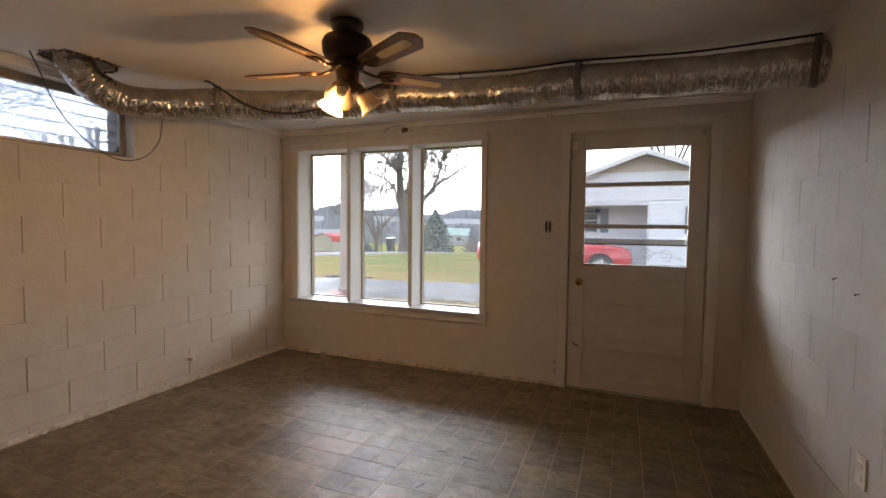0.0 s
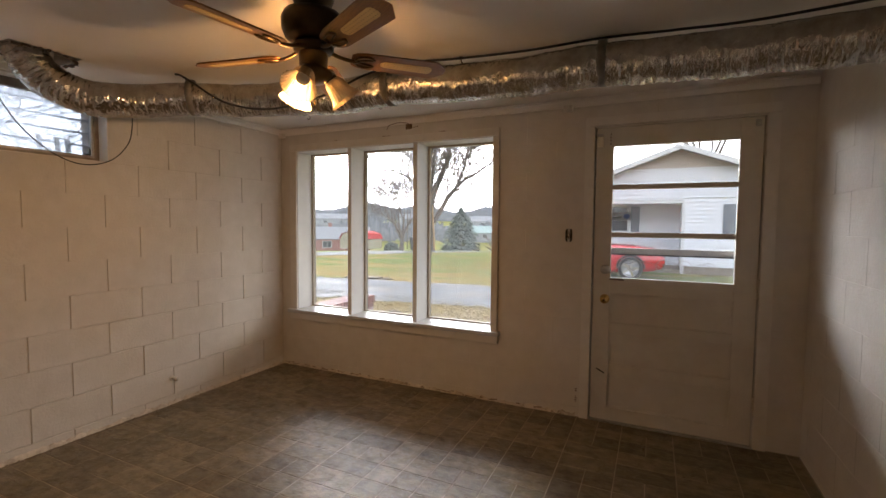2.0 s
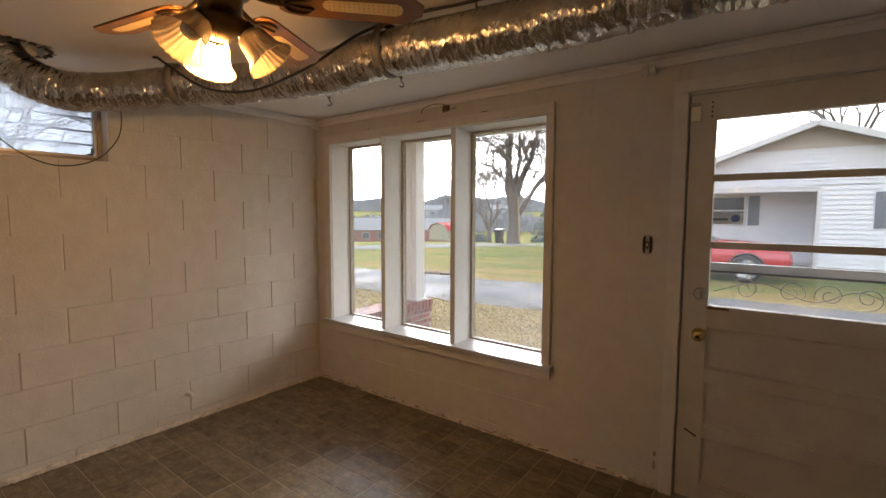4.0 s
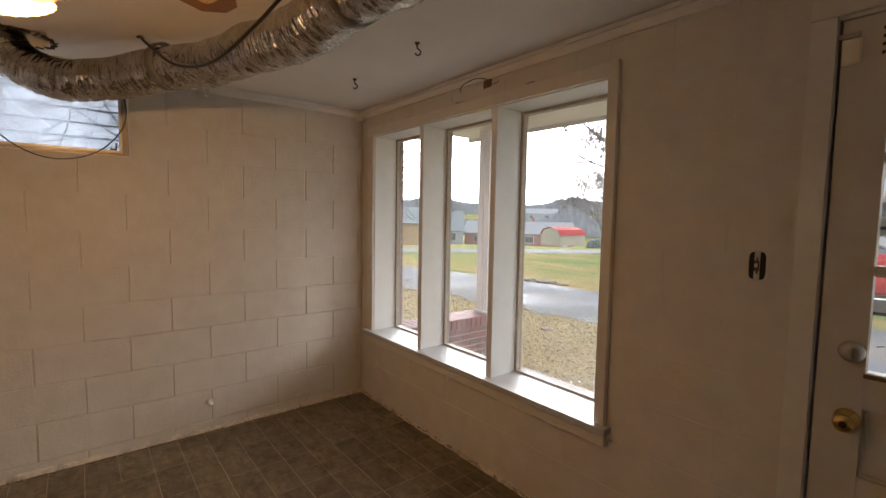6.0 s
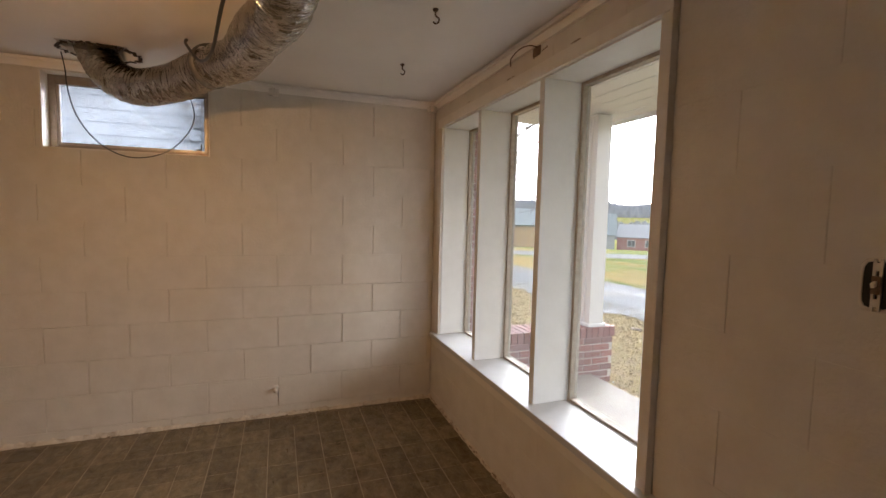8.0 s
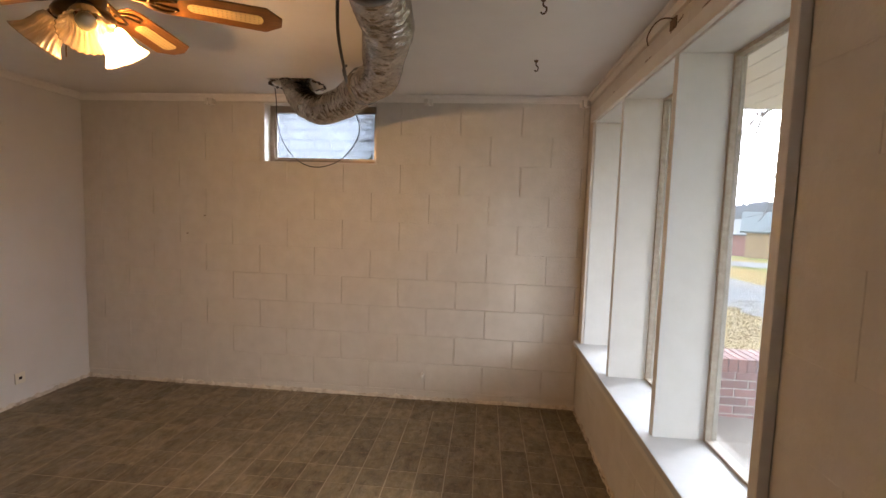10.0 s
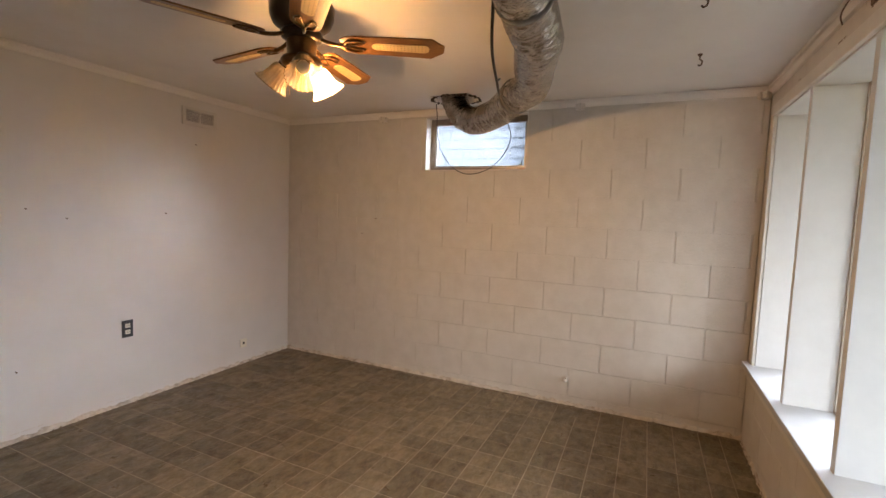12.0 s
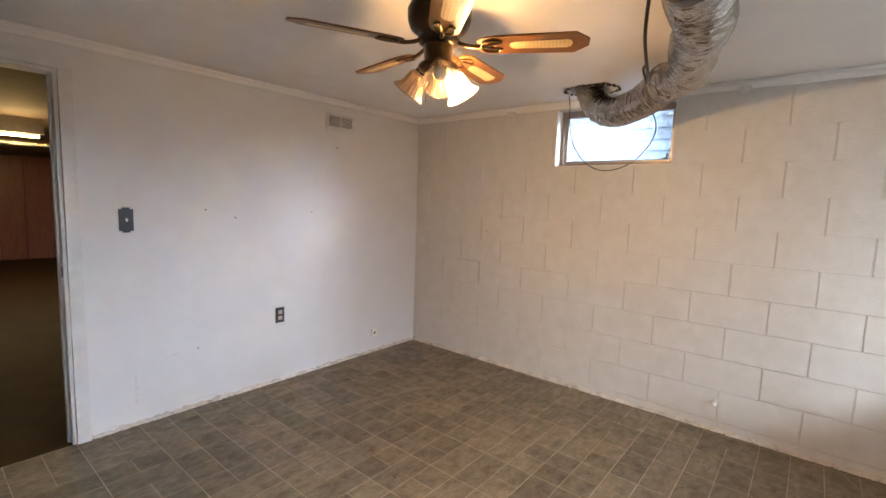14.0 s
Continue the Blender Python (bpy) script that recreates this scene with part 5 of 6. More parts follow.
# clods and debris at the drive and slab edge
rng = random.Random(8)
for k, (x, y, s) in enumerate(((-7.6, 10.95, 0.42), (-7.05, 11.05, 0.4), (-6.6, 11.1, 0.26), (-4.0, 7.2, 0.16), (-5.0, 7.5, 0.14))):
    bm = bmesh.new()
    bmesh.ops.create_icosphere(bm, subdivisions=3, radius=1)
    for v in bm.verts:
        n = 0.75 + 0.5 * noise.noise(v.co * 2.3 + Vector((k * 5, 0, 0)))
        v.co = Vector((v.co.x * s * n, v.co.y * s * 0.7 * n, max(v.co.z, -0.05) * s * 0.22 * n * (0.6 + 0.9 * abs(noise.noise(v.co * 5.0)))))
    bmesh.ops.translate(bm, vec=(x, y, GZ), verts=bm.verts[:])
    solo("soil_heap", bm, M_MUD, "low heap of dark wet soil and straw", "soil heap", group="soil heaps by the drive", smooth=True)
bm = bmesh.new()
for k in range(26):
    x, y = rng.uniform(-4.2, -1.4), rng.gauss(5.55, 0.12)
    obox(bm, pose(x, y, GZ + 0.006, rng.uniform(-20, 20), rng.uniform(-20, 20), rng.uniform(0, 180)), rng.uniform(0.015, 0.045), rng.uniform(0.01, 0.03), 0.008)
solo("rubble", bm, M_PLASTIC_W, "scattered pale chips along the slab edge", "rubble", kind="stuff")


def blades(name, mat, label, n, region, tall, wide, seed, lean=0.5, kind="stuff"):
    """Many single leaves standing on the ground within the region."""
    rng = np.random.default_rng(seed)
    x = rng.uniform(region[0], region[1], n)
    y = rng.uniform(region[2], region[3], n)
    a = rng.uniform(0, 2 * np.pi, n)
    h = tall * rng.uniform(0.4, 1.0, n)
    l = lean * rng.uniform(0.1, 1.0, n) * h
    dx, dy = np.cos(a), np.sin(a)
    v = np.zeros((n, 3, 3))
    v[:, 0] = np.stack([x - dy * wide, y + dx * wide, np.full(n, GZ)], 1)
    v[:, 1] = np.stack([x + dy * wide, y - dx * wide, np.full(n, GZ)], 1)
    v[:, 2] = np.stack([x + dx * l, y + dy * l, GZ + h], 1)
    me = bpy.data.meshes.new(name)
    me.from_pydata(v.reshape(-1, 3).tolist(), [], np.arange(3 * n).reshape(-1, 3).tolist())
    me.materials.append(mat)
    return tagged(new(name, me), label, "grass", kind=kind)


blades("grass", M_GRASS, "sparse straw-coloured winter grass before the porch", 38000, (-9.5, 0.5, 5.5, 8.6), 0.035, 0.005, 1, 2.5)
blades("fallen_leaves", M_LEAF, "brown fallen leaves on the grass", 3500, (-9, 0, 5.4, 8.5), 0.018, 0.03, 3, 3.0)

# ---- porch: roof, brick pier, low wall, white post ----
porch = thing("porch_roof", "white board porch ceiling with fascia", "porch roof", (0, 4.8, 2.42), kind="structure")
for k in range(10):
    y = Y1 + 0.2 + k * 0.195
    part("ceiling_board", boxes((-4.2, 3.0, y + 0.003, y + 0.192, 2.42, 2.44)), M_WHITE, porch)
part("fascia", boxes((-4.25, 3.0, 5.80, 5.84, 2.38, 2.60)), M_WHITE, porch)
# unseen deck added above the boards to block sky light
part("sky_block_deck", boxes((-4.25, 3.0, Y1 + 0.1, 5.80, 2.45, 2.62)), M_ROOF, porch)

BRW, BRH, BRD = 0.203, 0.067, 0.09


def brick(parent, x, y, z, turn, rng, w=BRW, h=BRH):
    me = piece_mesh("brick", w - 0.010, h - 0.010, BRD, 0.003, M_BRICK)
    piece("brick", me, parent, pose(x, y, z, rng.uniform(-0.4, 0.4), rng.uniform(-0.4, 0.4), turn))


low = thing("porch_wall", "low red brick porch wall with a rowlock cap", "brick wall", (-3.55, 4.9, GZ), kind="structure")
LX0, LX1, LY0, LY1, LZ = -3.69, -3.40, 4.10, 5.66, 0.36
part("mortar_core", boxes((LX0 + 0.006, LX1 - 0.006, LY0, LY1 - 0.006, GZ, LZ - 0.10)), M_GROUT, low)
part("mortar_bed", boxes((LX0 + 0.012, LX1 - 0.012, LY0, LY1 - 0.012, LZ - 0.10, LZ - 0.008)), M_GROUT, low)
rng = random.Random(21)
n = 0
z = LZ - 0.10 - BRH / 2
while z > GZ:
    y = LY0 + (0.10 if n % 2 else 0.0)
    while y < LY1 - 0.05:
        w = min(BRW, LY1 - y)
        brick(low, LX1, y + w / 2, z, 90, rng, w)
        y += BRW
    for x in ((LX0 + 0.145,) if n % 2 else (LX0 + 0.075, LX1 - 0.075)):
        brick(low, x, LY1, z, 180, rng, 0.28 if n % 2 else 0.14)
    z -= BRH
    n += 1
y = LY0 + 0.035
while y < LY1:
    me = piece_mesh("cap_brick", 0.30, 0.060, 0.10, 0.003, M_BRICK)
    piece("cap_brick", me, low, pose(-3.545, y, LZ, -90, 0, 0) @ pose(0, 0, 0, 0, rng.uniform(-0.8, 0.8), 0))
    y += 0.0685

pil = thing("brick_pier", "tall red brick pier at the porch corner", "brick pier", (-3.4, 4.0, GZ), kind="structure")
part("mortar_core", boxes((-3.80, -3.186, Y1 + 0.2, 4.094, GZ, 2.42)), M_GROUT, pil)
n, z = 0, GZ + BRH / 2
while z < 2.42:
    x = -3.18 - (0.0 if n % 2 else 0.10)
    if n % 2 == 0:
        brick(pil, -3.18 - 0.05, 4.10, z, 180, rng, 0.10)
    while x > -3.75:
        brick(pil, x - BRW / 2, 4.10, z, 180, rng)
        x -= BRW
    brick(pil, -3.18, 3.99, z, 90, rng, 0.20 if n % 2 else 0.215)
    z += BRH
    n += 1

post = thing("porch_post", "white square porch post with chipped base", "post", (-3.52, 5.47, LZ))
part("shaft", boxes((-3.605, -3.525, 5.39, 5.55, LZ + 0.03, 2.40), (-3.515, -3.435, 5.39, 5.55, LZ + 0.03, 2.40), (-3.53, -3.51, 5.40, 5.54, LZ + 0.03, 2.40)), M_WHITE, post)
part("base", boxes((-3.625, -3.415, 5.37, 5.57, LZ, LZ + 0.03)), M_WHITE, post, bevel=0.005)

# brick skin left of the high window, seen through it
skin = thing("brick_reveal", "red brick reveal outside the high window", "brick reveal", (X0 - 0.3, 2.3, 1.7), kind="structure")
part("mortar_core", boxes((X0 - 0.32, X0 - 0.205, hy1 + 0.012, hy1 + 0.4, 1.5, 2.2)), M_GROUT, skin)
for k in range(10):
    brick(skin, X0 - 0.262, hy1 + 0.006, 1.54 + k * BRH, 0, rng, 0.11)

# ---- fence outside the high window ----
fence = thing("picket_fence", "weathered grey picket fence with uneven leaning pickets", "fence", (-5.3, 3.2, GZ))
M_PICKET = material("weathered_picket", (0.30, 0.27, 0.26), (0.21, 0.19, 0.18), 8, 0.85, stretch=(1, 1, 0.15))
rng = random.Random(31)
for k in range(10):
    y = 2.72 + k * 0.085
    h = 2.20 + 0.022 * k + rng.uniform(-0.12, 0.14)
    part("picket", obox(bmesh.new(), pose(-5.3, y, GZ + h / 2 + 0.1, rng.uniform(-5, 9), 0, 0), 0.02, 0.042, h + 0.2), M_PICKET, fence)
for z in (0.3, 1.75):
    part("rail", boxes((-5.28, -5.24, 2.6, 3.6, z, z + 0.07)), M_PICKET, fence)


# ---- houses ----
def house(name, label, at, turn, w, dp, wall_h, rise, wall_mat, roof_mat, wins, door_x=None, over=0.35, chimney=False, group=""):
    """A gabled house, its eaves front to local -y: walls, roof slopes, windows, door."""
    z0 = ground_z(at[0], at[1])
    t = thing(name, label, "house", (at[0], at[1], z0), group=group)
    m = pose(at[0], at[1], z0 - 0.3, 0, 0, turn)

    def put(nm, bm, mat, parent=None, lab=""):
        bmesh.ops.transform(bm, matrix=m, verts=bm.verts[:])
        return part(nm, bm, mat, parent or t, lab)

    bm = boxes((-w / 2, w / 2, -dp / 2, dp / 2, 0, wall_h + 0.3))
    top = [bm.verts.new((s * w / 2, 0, wall_h + 0.3 + rise)) for s in (-1, 1)]
    for s, tp in ((-1, top[0]), (1, top[1])):
        e = [v for v in bm.verts if abs(v.co.x - s * w / 2) < 1e-5 and abs(v.co.z - wall_h - 0.3) < 1e-5]
        bm.faces.new((e[0], e[1], tp))
    put("wall", bm, wall_mat)
    slope = math.atan2(rise, dp / 2)
    ln = math.hypot(rise, dp / 2) + over
    for s in (-1, 1):
        mid = Vector((0, s * (dp / 2 + over * math.cos(slope)) / 2, wall_h + 0.36 + rise / 2 - over * math.sin(slope) / 2))
        rf = put("roof", obox(bmesh.new(), pose(*mid, -s * math.degrees(slope), 0, 0), w + 2 * over, ln, 0.12), roof_mat)
        if chimney and s < 0:
            put("chimney", boxes((w * 0.12, w * 0.12 + 0.7, 0.2, 0.8, wall_h, wall_h + rise + 1.2)), M_BRICKFAR, rf)
    for x, z, ww, hh in wins:
        wi = put("window", boxes((x - ww / 2 - 0.08, x + ww / 2 + 0.08, -dp / 2 - 0.05, -dp / 2 + 0.02, z + 0.22, z + hh + 0.38)), M_WHITE)
        put("window_pane", boxes((x - ww / 2, x - 0.03, -dp / 2 - 0.07, -dp / 2 - 0.03, z + 0.3, z + hh + 0.3), (x + 0.03, x + ww / 2, -dp / 2 - 0.07, -dp / 2 - 0.03, z + 0.3, z + hh + 0.3)), M_DARKGLASS, wi)
    if door_x is not None:
        put("door", boxes((door_x - 0.5, door_x + 0.5, -dp / 2 - 0.06, -dp / 2 + 0.02, 0.3, 2.4)), M_WHITE)
    return t


house("brick_house", "long low red brick house with a pale grey roof", (-62, 72), 40, 21, 9, 2.6, 2.2, M_BRICKFAR, M_ROOFPALE, [(-8, 0.9, 1.2, 1.1), (-5, 0.9, 1.2, 1.1), (-2, 0.9, 1.0, 1.0), (2.2, 0.9, 1.6, 1.2), (6.5, 0.7, 2.4, 1.4)], 9.0, chimney=True)
house("dormer_house", "pale blue-grey house with a dark roof", (-70, 55.5), 52, 12, 8, 2.8, 3.6, M_SIDINGFAR, M_ROOF, [(-4, 0.9, 1.3, 1.5), (0, 0.9, 1.3, 1.5), (4, 0.9, 1.3, 1.5)], 2.0)
house("tan_shed", "tan board barn shed with a dark roof", (-31, 22.4), 60, 4.2, 3.4, 1.9, 1.1, M_TAN, M_ROOF, [])
house("low_brick_house", "low red brick house with a white roof band", (-58, 26), 70, 22, 9, 2.6, 1.5, M_BRICKFAR, M_ROOFPALE, [(-6, 0.9, 1.4, 1.1), (-1, 0.9, 1.4, 1.1), (5, 0.9, 1.4, 1.1)])
house("teal_house", "small teal-roofed house among far trees", (-44.0, 118), 15, 9, 7, 2.4, 1.8, M_SIDINGFAR, M_TEAL, [(-2, 0.9, 1.2, 1.1), (2, 0.9, 1.2, 1.1)])
for k, (x, y) in enumerate(((-120, 150), (-95, 175), (-60, 170), (-150, 110))):
    house("far_house", "distant pale house on the hillside", (x, y), 35, 14, 9, 2.8, 2.0, M_SIDINGFAR, M_ROOFPALE, [(-3, 0.9, 1.4, 1.2), (3, 0.9, 1.4, 1.2)], group="far houses")

# shed with a rounded red roof
sx, sy = -40.6, 57.6
sz = ground_z(sx, sy)
shed = thing("barn_shed", "cream garden shed with a red gambrel roof", "shed", (sx, sy, sz))
m = pose(sx, sy, sz + 0.35, 0, 0, -14) @ Matrix.Diagonal((1, 0.85, 0.84, 1))
prof = [(-2.2, 0), (-2.2, 1.75), (-1.6, 2.65), (0, 3.1), (1.6, 2.65), (2.2, 1.75), (2.2, 0)]
bm = bmesh.new()
fr = [[bm.verts.new(m @ Vector((x * 0.98, s * 2.7, z * 0.98))) for x, z in prof] for s in (-1, 1)]
bm.faces.new(fr[0])
bm.faces.new(fr[1][::-1])
for k in range(6):
    bm.faces.new((fr[0][k], fr[1][k], fr[1][k + 1], fr[0][k + 1]))
part("wall", bm, M_CREAMW, shed)
bm = bmesh.new()
fr = [[bm.verts.new(m @ Vector((x * 1.06, s * 2.85, z * 1.03))) for x, z in prof[1:6]] for s in (-1, 1)]
for k in range(4):
    bm.faces.new((fr[0][k], fr[1][k], fr[1][k + 1], fr[0][k + 1]))
part("roof", bm, M_REDROOF, shed, "red metal roof")
part("door", bmesh.ops.transform(b := boxes((-0.8, 0.8, -2.76, -2.64, 0, 1.9)), matrix=m, verts=b.verts[:]) or b, M_CREAMW, shed)

# ---- white neighbour house with a recessed porch ----
NY, NX, EAVE = 17.0, 0.85, 2.28
nh = thing("neighbour_house", "white vinyl-sided gable house with a recessed porch and slate shutters", "house", (NX, NY, GZ))
half = 4.2
rise = 0.37 * half


def lap(bm, x0, x1, y, z0, z1, step=0.13):
    """Lapped siding: each course leans out over the one below."""
    z = z0
    while z < z1 - 0.01:
        t = min(z + step, z1)
        a = [bm.verts.new(p) for p in ((x0, y - 0.042, z), (x1, y - 0.042, z), (x1, y - 0.004, t), (x0, y - 0.004, t))]
        bm.faces.new(a)
        b = [bm.verts.new(p) for p in ((x0, y - 0.004, z), (x1, y - 0.004, z), (x1, y - 0.042, z), (x0, y - 0.042, z))]
        bm.faces.new(b)
        z = t


bm = bmesh.new()
lap(bm, 1.00, NX + half, NY, GZ + 0.25, EAVE)
lap(bm, NX - half, 1.00, NY, 2.22, EAVE)
z = EAVE
while z < EAVE + rise * 0.62:
    s = half - (z - EAVE) / 0.37
    lap(bm, NX - s, NX + s, NY, z, z + 0.115)
    z += 0.115
part("siding", bm, M_SIDING, nh)
bm = bmesh.new()
for k in range(8):
    zz = EAVE + rise * (0.62 + k * 0.0475)
    s = half - (zz - EAVE) / 0.37
    lap(bm, NX - s, NX + s, NY - 0.004, zz, zz + rise * 0.0475)
part("gable_siding", bm, M_GABLE, nh, "tan gable siding")
part("side_wall", boxes((1.00, NX + half, NY, NY + 8, GZ, EAVE), (NX - half, 1.00, NY + 1.8, NY + 8, GZ, EAVE)), M_SIDING, nh)
bm = bmesh.new()
lap(bm, NX - half, 1.00, NY + 1.8, GZ + 0.2, 2.3)
part("porch_siding", bm, M_SIDING, nh)
part("porch_beam", boxes((NX - half, 1.00, NY - 0.02, NY + 0.2, 2.10, 2.22)), M_WHITE, nh)
part("porch_ceiling", boxes((NX - half, 1.00, NY + 0.0, NY + 1.8, 2.222, 2.26)), M_WHITE, nh)
part("corner_board", boxes((0.95, 1.05, NY - 0.03, NY + 0.06, GZ, 2.22)), M_WHITE, nh)
part("foundation", boxes((1.00, NX + half, NY - 0.02, NY, GZ, GZ + 0.25), (NX - half, 1.00, NY, NY + 1.8, GZ - 0.05, GZ + 0.12)), M_CONC, nh)
th = math.atan(0.37)
for s in (-1, 1):
    ln = (half + 0.4) / math.cos(th)
    mid = (NX + s * (half + 0.4) / 2, NY + 3.8, EAVE + rise / 2 + 0.06 - 0.08 + 0.0)
    rf = part("roof", obox(bmesh.new(), pose(*mid, 0, s * math.degrees(th), 0), ln, 8.6, 0.10), M_ROOFPALE, nh)
    part("rake_board", obox(bmesh.new(), pose(NX + s * (half + 0.4) / 2, NY - 0.52, EAVE + rise / 2 - 0.03, 0, s * math.degrees(th), 0), ln, 0.04, 0.16), M_WHITE, rf)
part("post", boxes((NX - half + 0.1, NX - half + 0.22, NY - 0.01, NY + 0.11, GZ, 2.10)), M_WHITE, nh)
for a, b, y in ((-0.66, -0.36, NY + 1.78), (-2.5, -2.2, NY + 1.78), (2.10, 2.48, NY - 0.025), (4.1, 4.48, NY - 0.025)):
    sh = part("shutter", boxes((a, b, y - 0.03, y, 1.12, 2.06)), M_SHUTTER, nh, "slate shutter")
    for k in range(9):
        part("slat", boxes((a + 0.04, b - 0.04, y - 0.045, y - 0.03, 1.18 + k * 0.095, 1.24 + k * 0.095)), M_SHUTTER, sh)
for a, b, y in ((-2.15, -0.7, NY + 1.78), (2.52, 4.05, NY - 0.025)):
    wi = part("window", boxes((a, b, y - 0.03, y, 1.08, 2.1)), M_WHITE, nh)
    part("pane", boxes((a + 0.08, b - 0.08, y - 0.04, y - 0.03, 1.16, 1.57)), M_DARKGLASS, wi)
    part("pane", boxes((a + 0.08, b - 0.08, y - 0.04, y - 0.03, 1.62, 2.02)), M_DARKGLASS, wi)

# ---- red car ----
CX, CY = -2.03, 15.2
car = thing("parked_car", "red two-door sports car parked beside the white house", "car", (CX, CY, GZ))
stations = [(-2.408, 0.42, 0.88, 0.6), (-2.3, 0.28, 1.02, 0.72), (-1.819, 0.2, 1.08, 0.86), (-1.284, 0.19, 1.05, 0.9), (-0.642, 0.19, 0.98, 0.91), (0.214, 0.19, 1.0, 0.91), (0.963, 0.19, 0.99, 0.92), (1.605, 0.2, 0.96, 0.91), (2.14, 0.26, 0.9, 0.84), (2.408, 0.34, 0.82, 0.72), (2.493, 0.46, 0.66, 0.6)]
bm = bmesh.new()
rings = []
for x, zb, zt, hw in stations:
    zm = (zb + zt) / 2
    sec = [(-hw * 0.86, zb), (-hw * 0.98, zb + 0.10), (-hw, zm), (-hw * 0.97, zt - 0.12), (-hw * 0.86, zt - 0.02), (-hw * 0.4, zt + 0.02), (hw * 0.4, zt + 0.02), (hw * 0.86, zt - 0.02), (hw * 0.97, zt - 0.12), (hw, zm), (hw * 0.98, zb + 0.10), (hw * 0.86, zb)]
    rings.append([bm.verts.new((CX + x, CY + y, GZ + z)) for y, z in sec])
for a, b in zip(rings, rings[1:]):
    for k in range(12):
        bm.faces.new((a[k], a[(k + 1) % 12], b[(k + 1) % 12], b[k]))
bm.faces.new(rings[0][::-1])
bm.faces.new(rings[-1])
body = part("body", bm, M_CAR, car, "glossy red body", smooth=True)
bm = bmesh.new()
rings = []
for x, zt, hw in ((-1.55, 0.95, 0.70), (-1.0, 1.22, 0.62), (-0.45, 1.30, 0.60), (0.15, 1.27, 0.60), (0.95, 0.98, 0.70)):
    rings.append([bm.verts.new((CX + x, CY + y, GZ + z)) for y, z in ((-hw - 0.12, 0.93), (-hw, zt), (hw, zt), (hw + 0.12, 0.93))])
for a, b in zip(rings, rings[1:]):
    for k in range(3):
        bm.faces.new((a[k], a[k + 1], b[k + 1], b[k]))
part("cabin_glass", bm, M_DARKGLASS, car, "dark cabin glass", smooth=True)
part("roof_panel", boxes((CX - 0.85, CX + 0.1, CY - 0.58, CY + 0.58, GZ + 1.275, GZ + 1.315)), M_CAR, car, bevel=0.015)
for x in (-1.52, 1.59):
    for y, s in ((-0.86, -1), (0.86, 1)):
        m = pose(CX + x, CY + y, GZ + 0.335, 90, 0, 0)
        wh = part("wheel", lathe(bmesh.new(), [(0.20, -0.11), (0.30, -0.115), (0.335, -0.09), (0.335, 0.09), (0.30, 0.115), (0.245, 0.118)], m, 36), M_BLACK, car, "black tyre", smooth=True)
        rim = part("rim", lathe(bmesh.new(), [(0.25, -s * 0.116), (0.235, -s * 0.10), (0.225, -s * 0.05), (0.0, -s * 0.045)], m, 36), M_CHROME, wh, smooth=True)
        bm = bmesh.new()
        for k in range(5):
            obox(bm, m @ pose(0, 0, -s * 0.10, 0, 0, 72 * k) @ pose(0.125, 0, 0), 0.23, 0.06, 0.03)
        part("spokes", bm, M_CHROME, wh)
        part("arch", tube(bmesh.new(), [(CX + x + 0.37 * math.cos(a), CY + y + s * 0.045, GZ + 0.34 + 0.37 * math.sin(a)) for a in [math.pi * q / 12 for q in range(13)]], 0.03, 6), M_BLACK, body)
part("headlight", boxes((CX + 2.33, CX + 2.45, CY - 0.66, CY - 0.42, GZ + 0.6, GZ + 0.7)), M_DARKGLASS, car)
part("tail_light", boxes((CX - 2.41, CX - 2.35, CY - 0.6, CY - 0.3, GZ + 0.66, GZ + 0.80)), M_REDROOF, car)
part("side_mirror", boxes((CX + 0.62, CX + 0.78, CY - 1.05, CY - 0.90, GZ + 0.93, GZ + 1.05)), M_CAR, car, bevel=0.02)


# ---- trees ----
def limb(bm, p, d, length, r, depth, rng, spread, seg, droop=0.0, minr=0.006):
    """A bending, tapering limb that forks into thinner ones."""
    n = 5
    pts, q, dd = [Vector(p)], Vector(p), Vector(d)
    for k in range(n):
        dd = (dd + Vector((rng.gauss(0, 0.10), rng.gauss(0, 0.10), rng.gauss(0.03, 0.06) - droop))).normalized()
        q = q + dd * (length / n)
        pts.append(q.copy())
    r1 = max(r * 0.62, minr)
    tube(bm, pts, lambda t: r + (r1 - r) * t, seg, caps=False)
    if depth == 0:
        return
    kids = rng.choice((2, 3, 3) if depth < 6 else (3, 3))
    for k in range(kids):
        at = pts[-1] if k < 2 else pts[rng.randint(2, 4)]
        ax = Vector((rng.gauss(0, 1), rng.gauss(0, 1), rng.gauss(0, 0.6))).normalized()
        nd = (dd + ax * spread).normalized()
        limb(bm, at, nd, length * rng.uniform(0.66, 0.9), r1 * rng.uniform(0.6, 0.85), depth - 1, rng, spread, max(3, seg - 1), droop, minr)


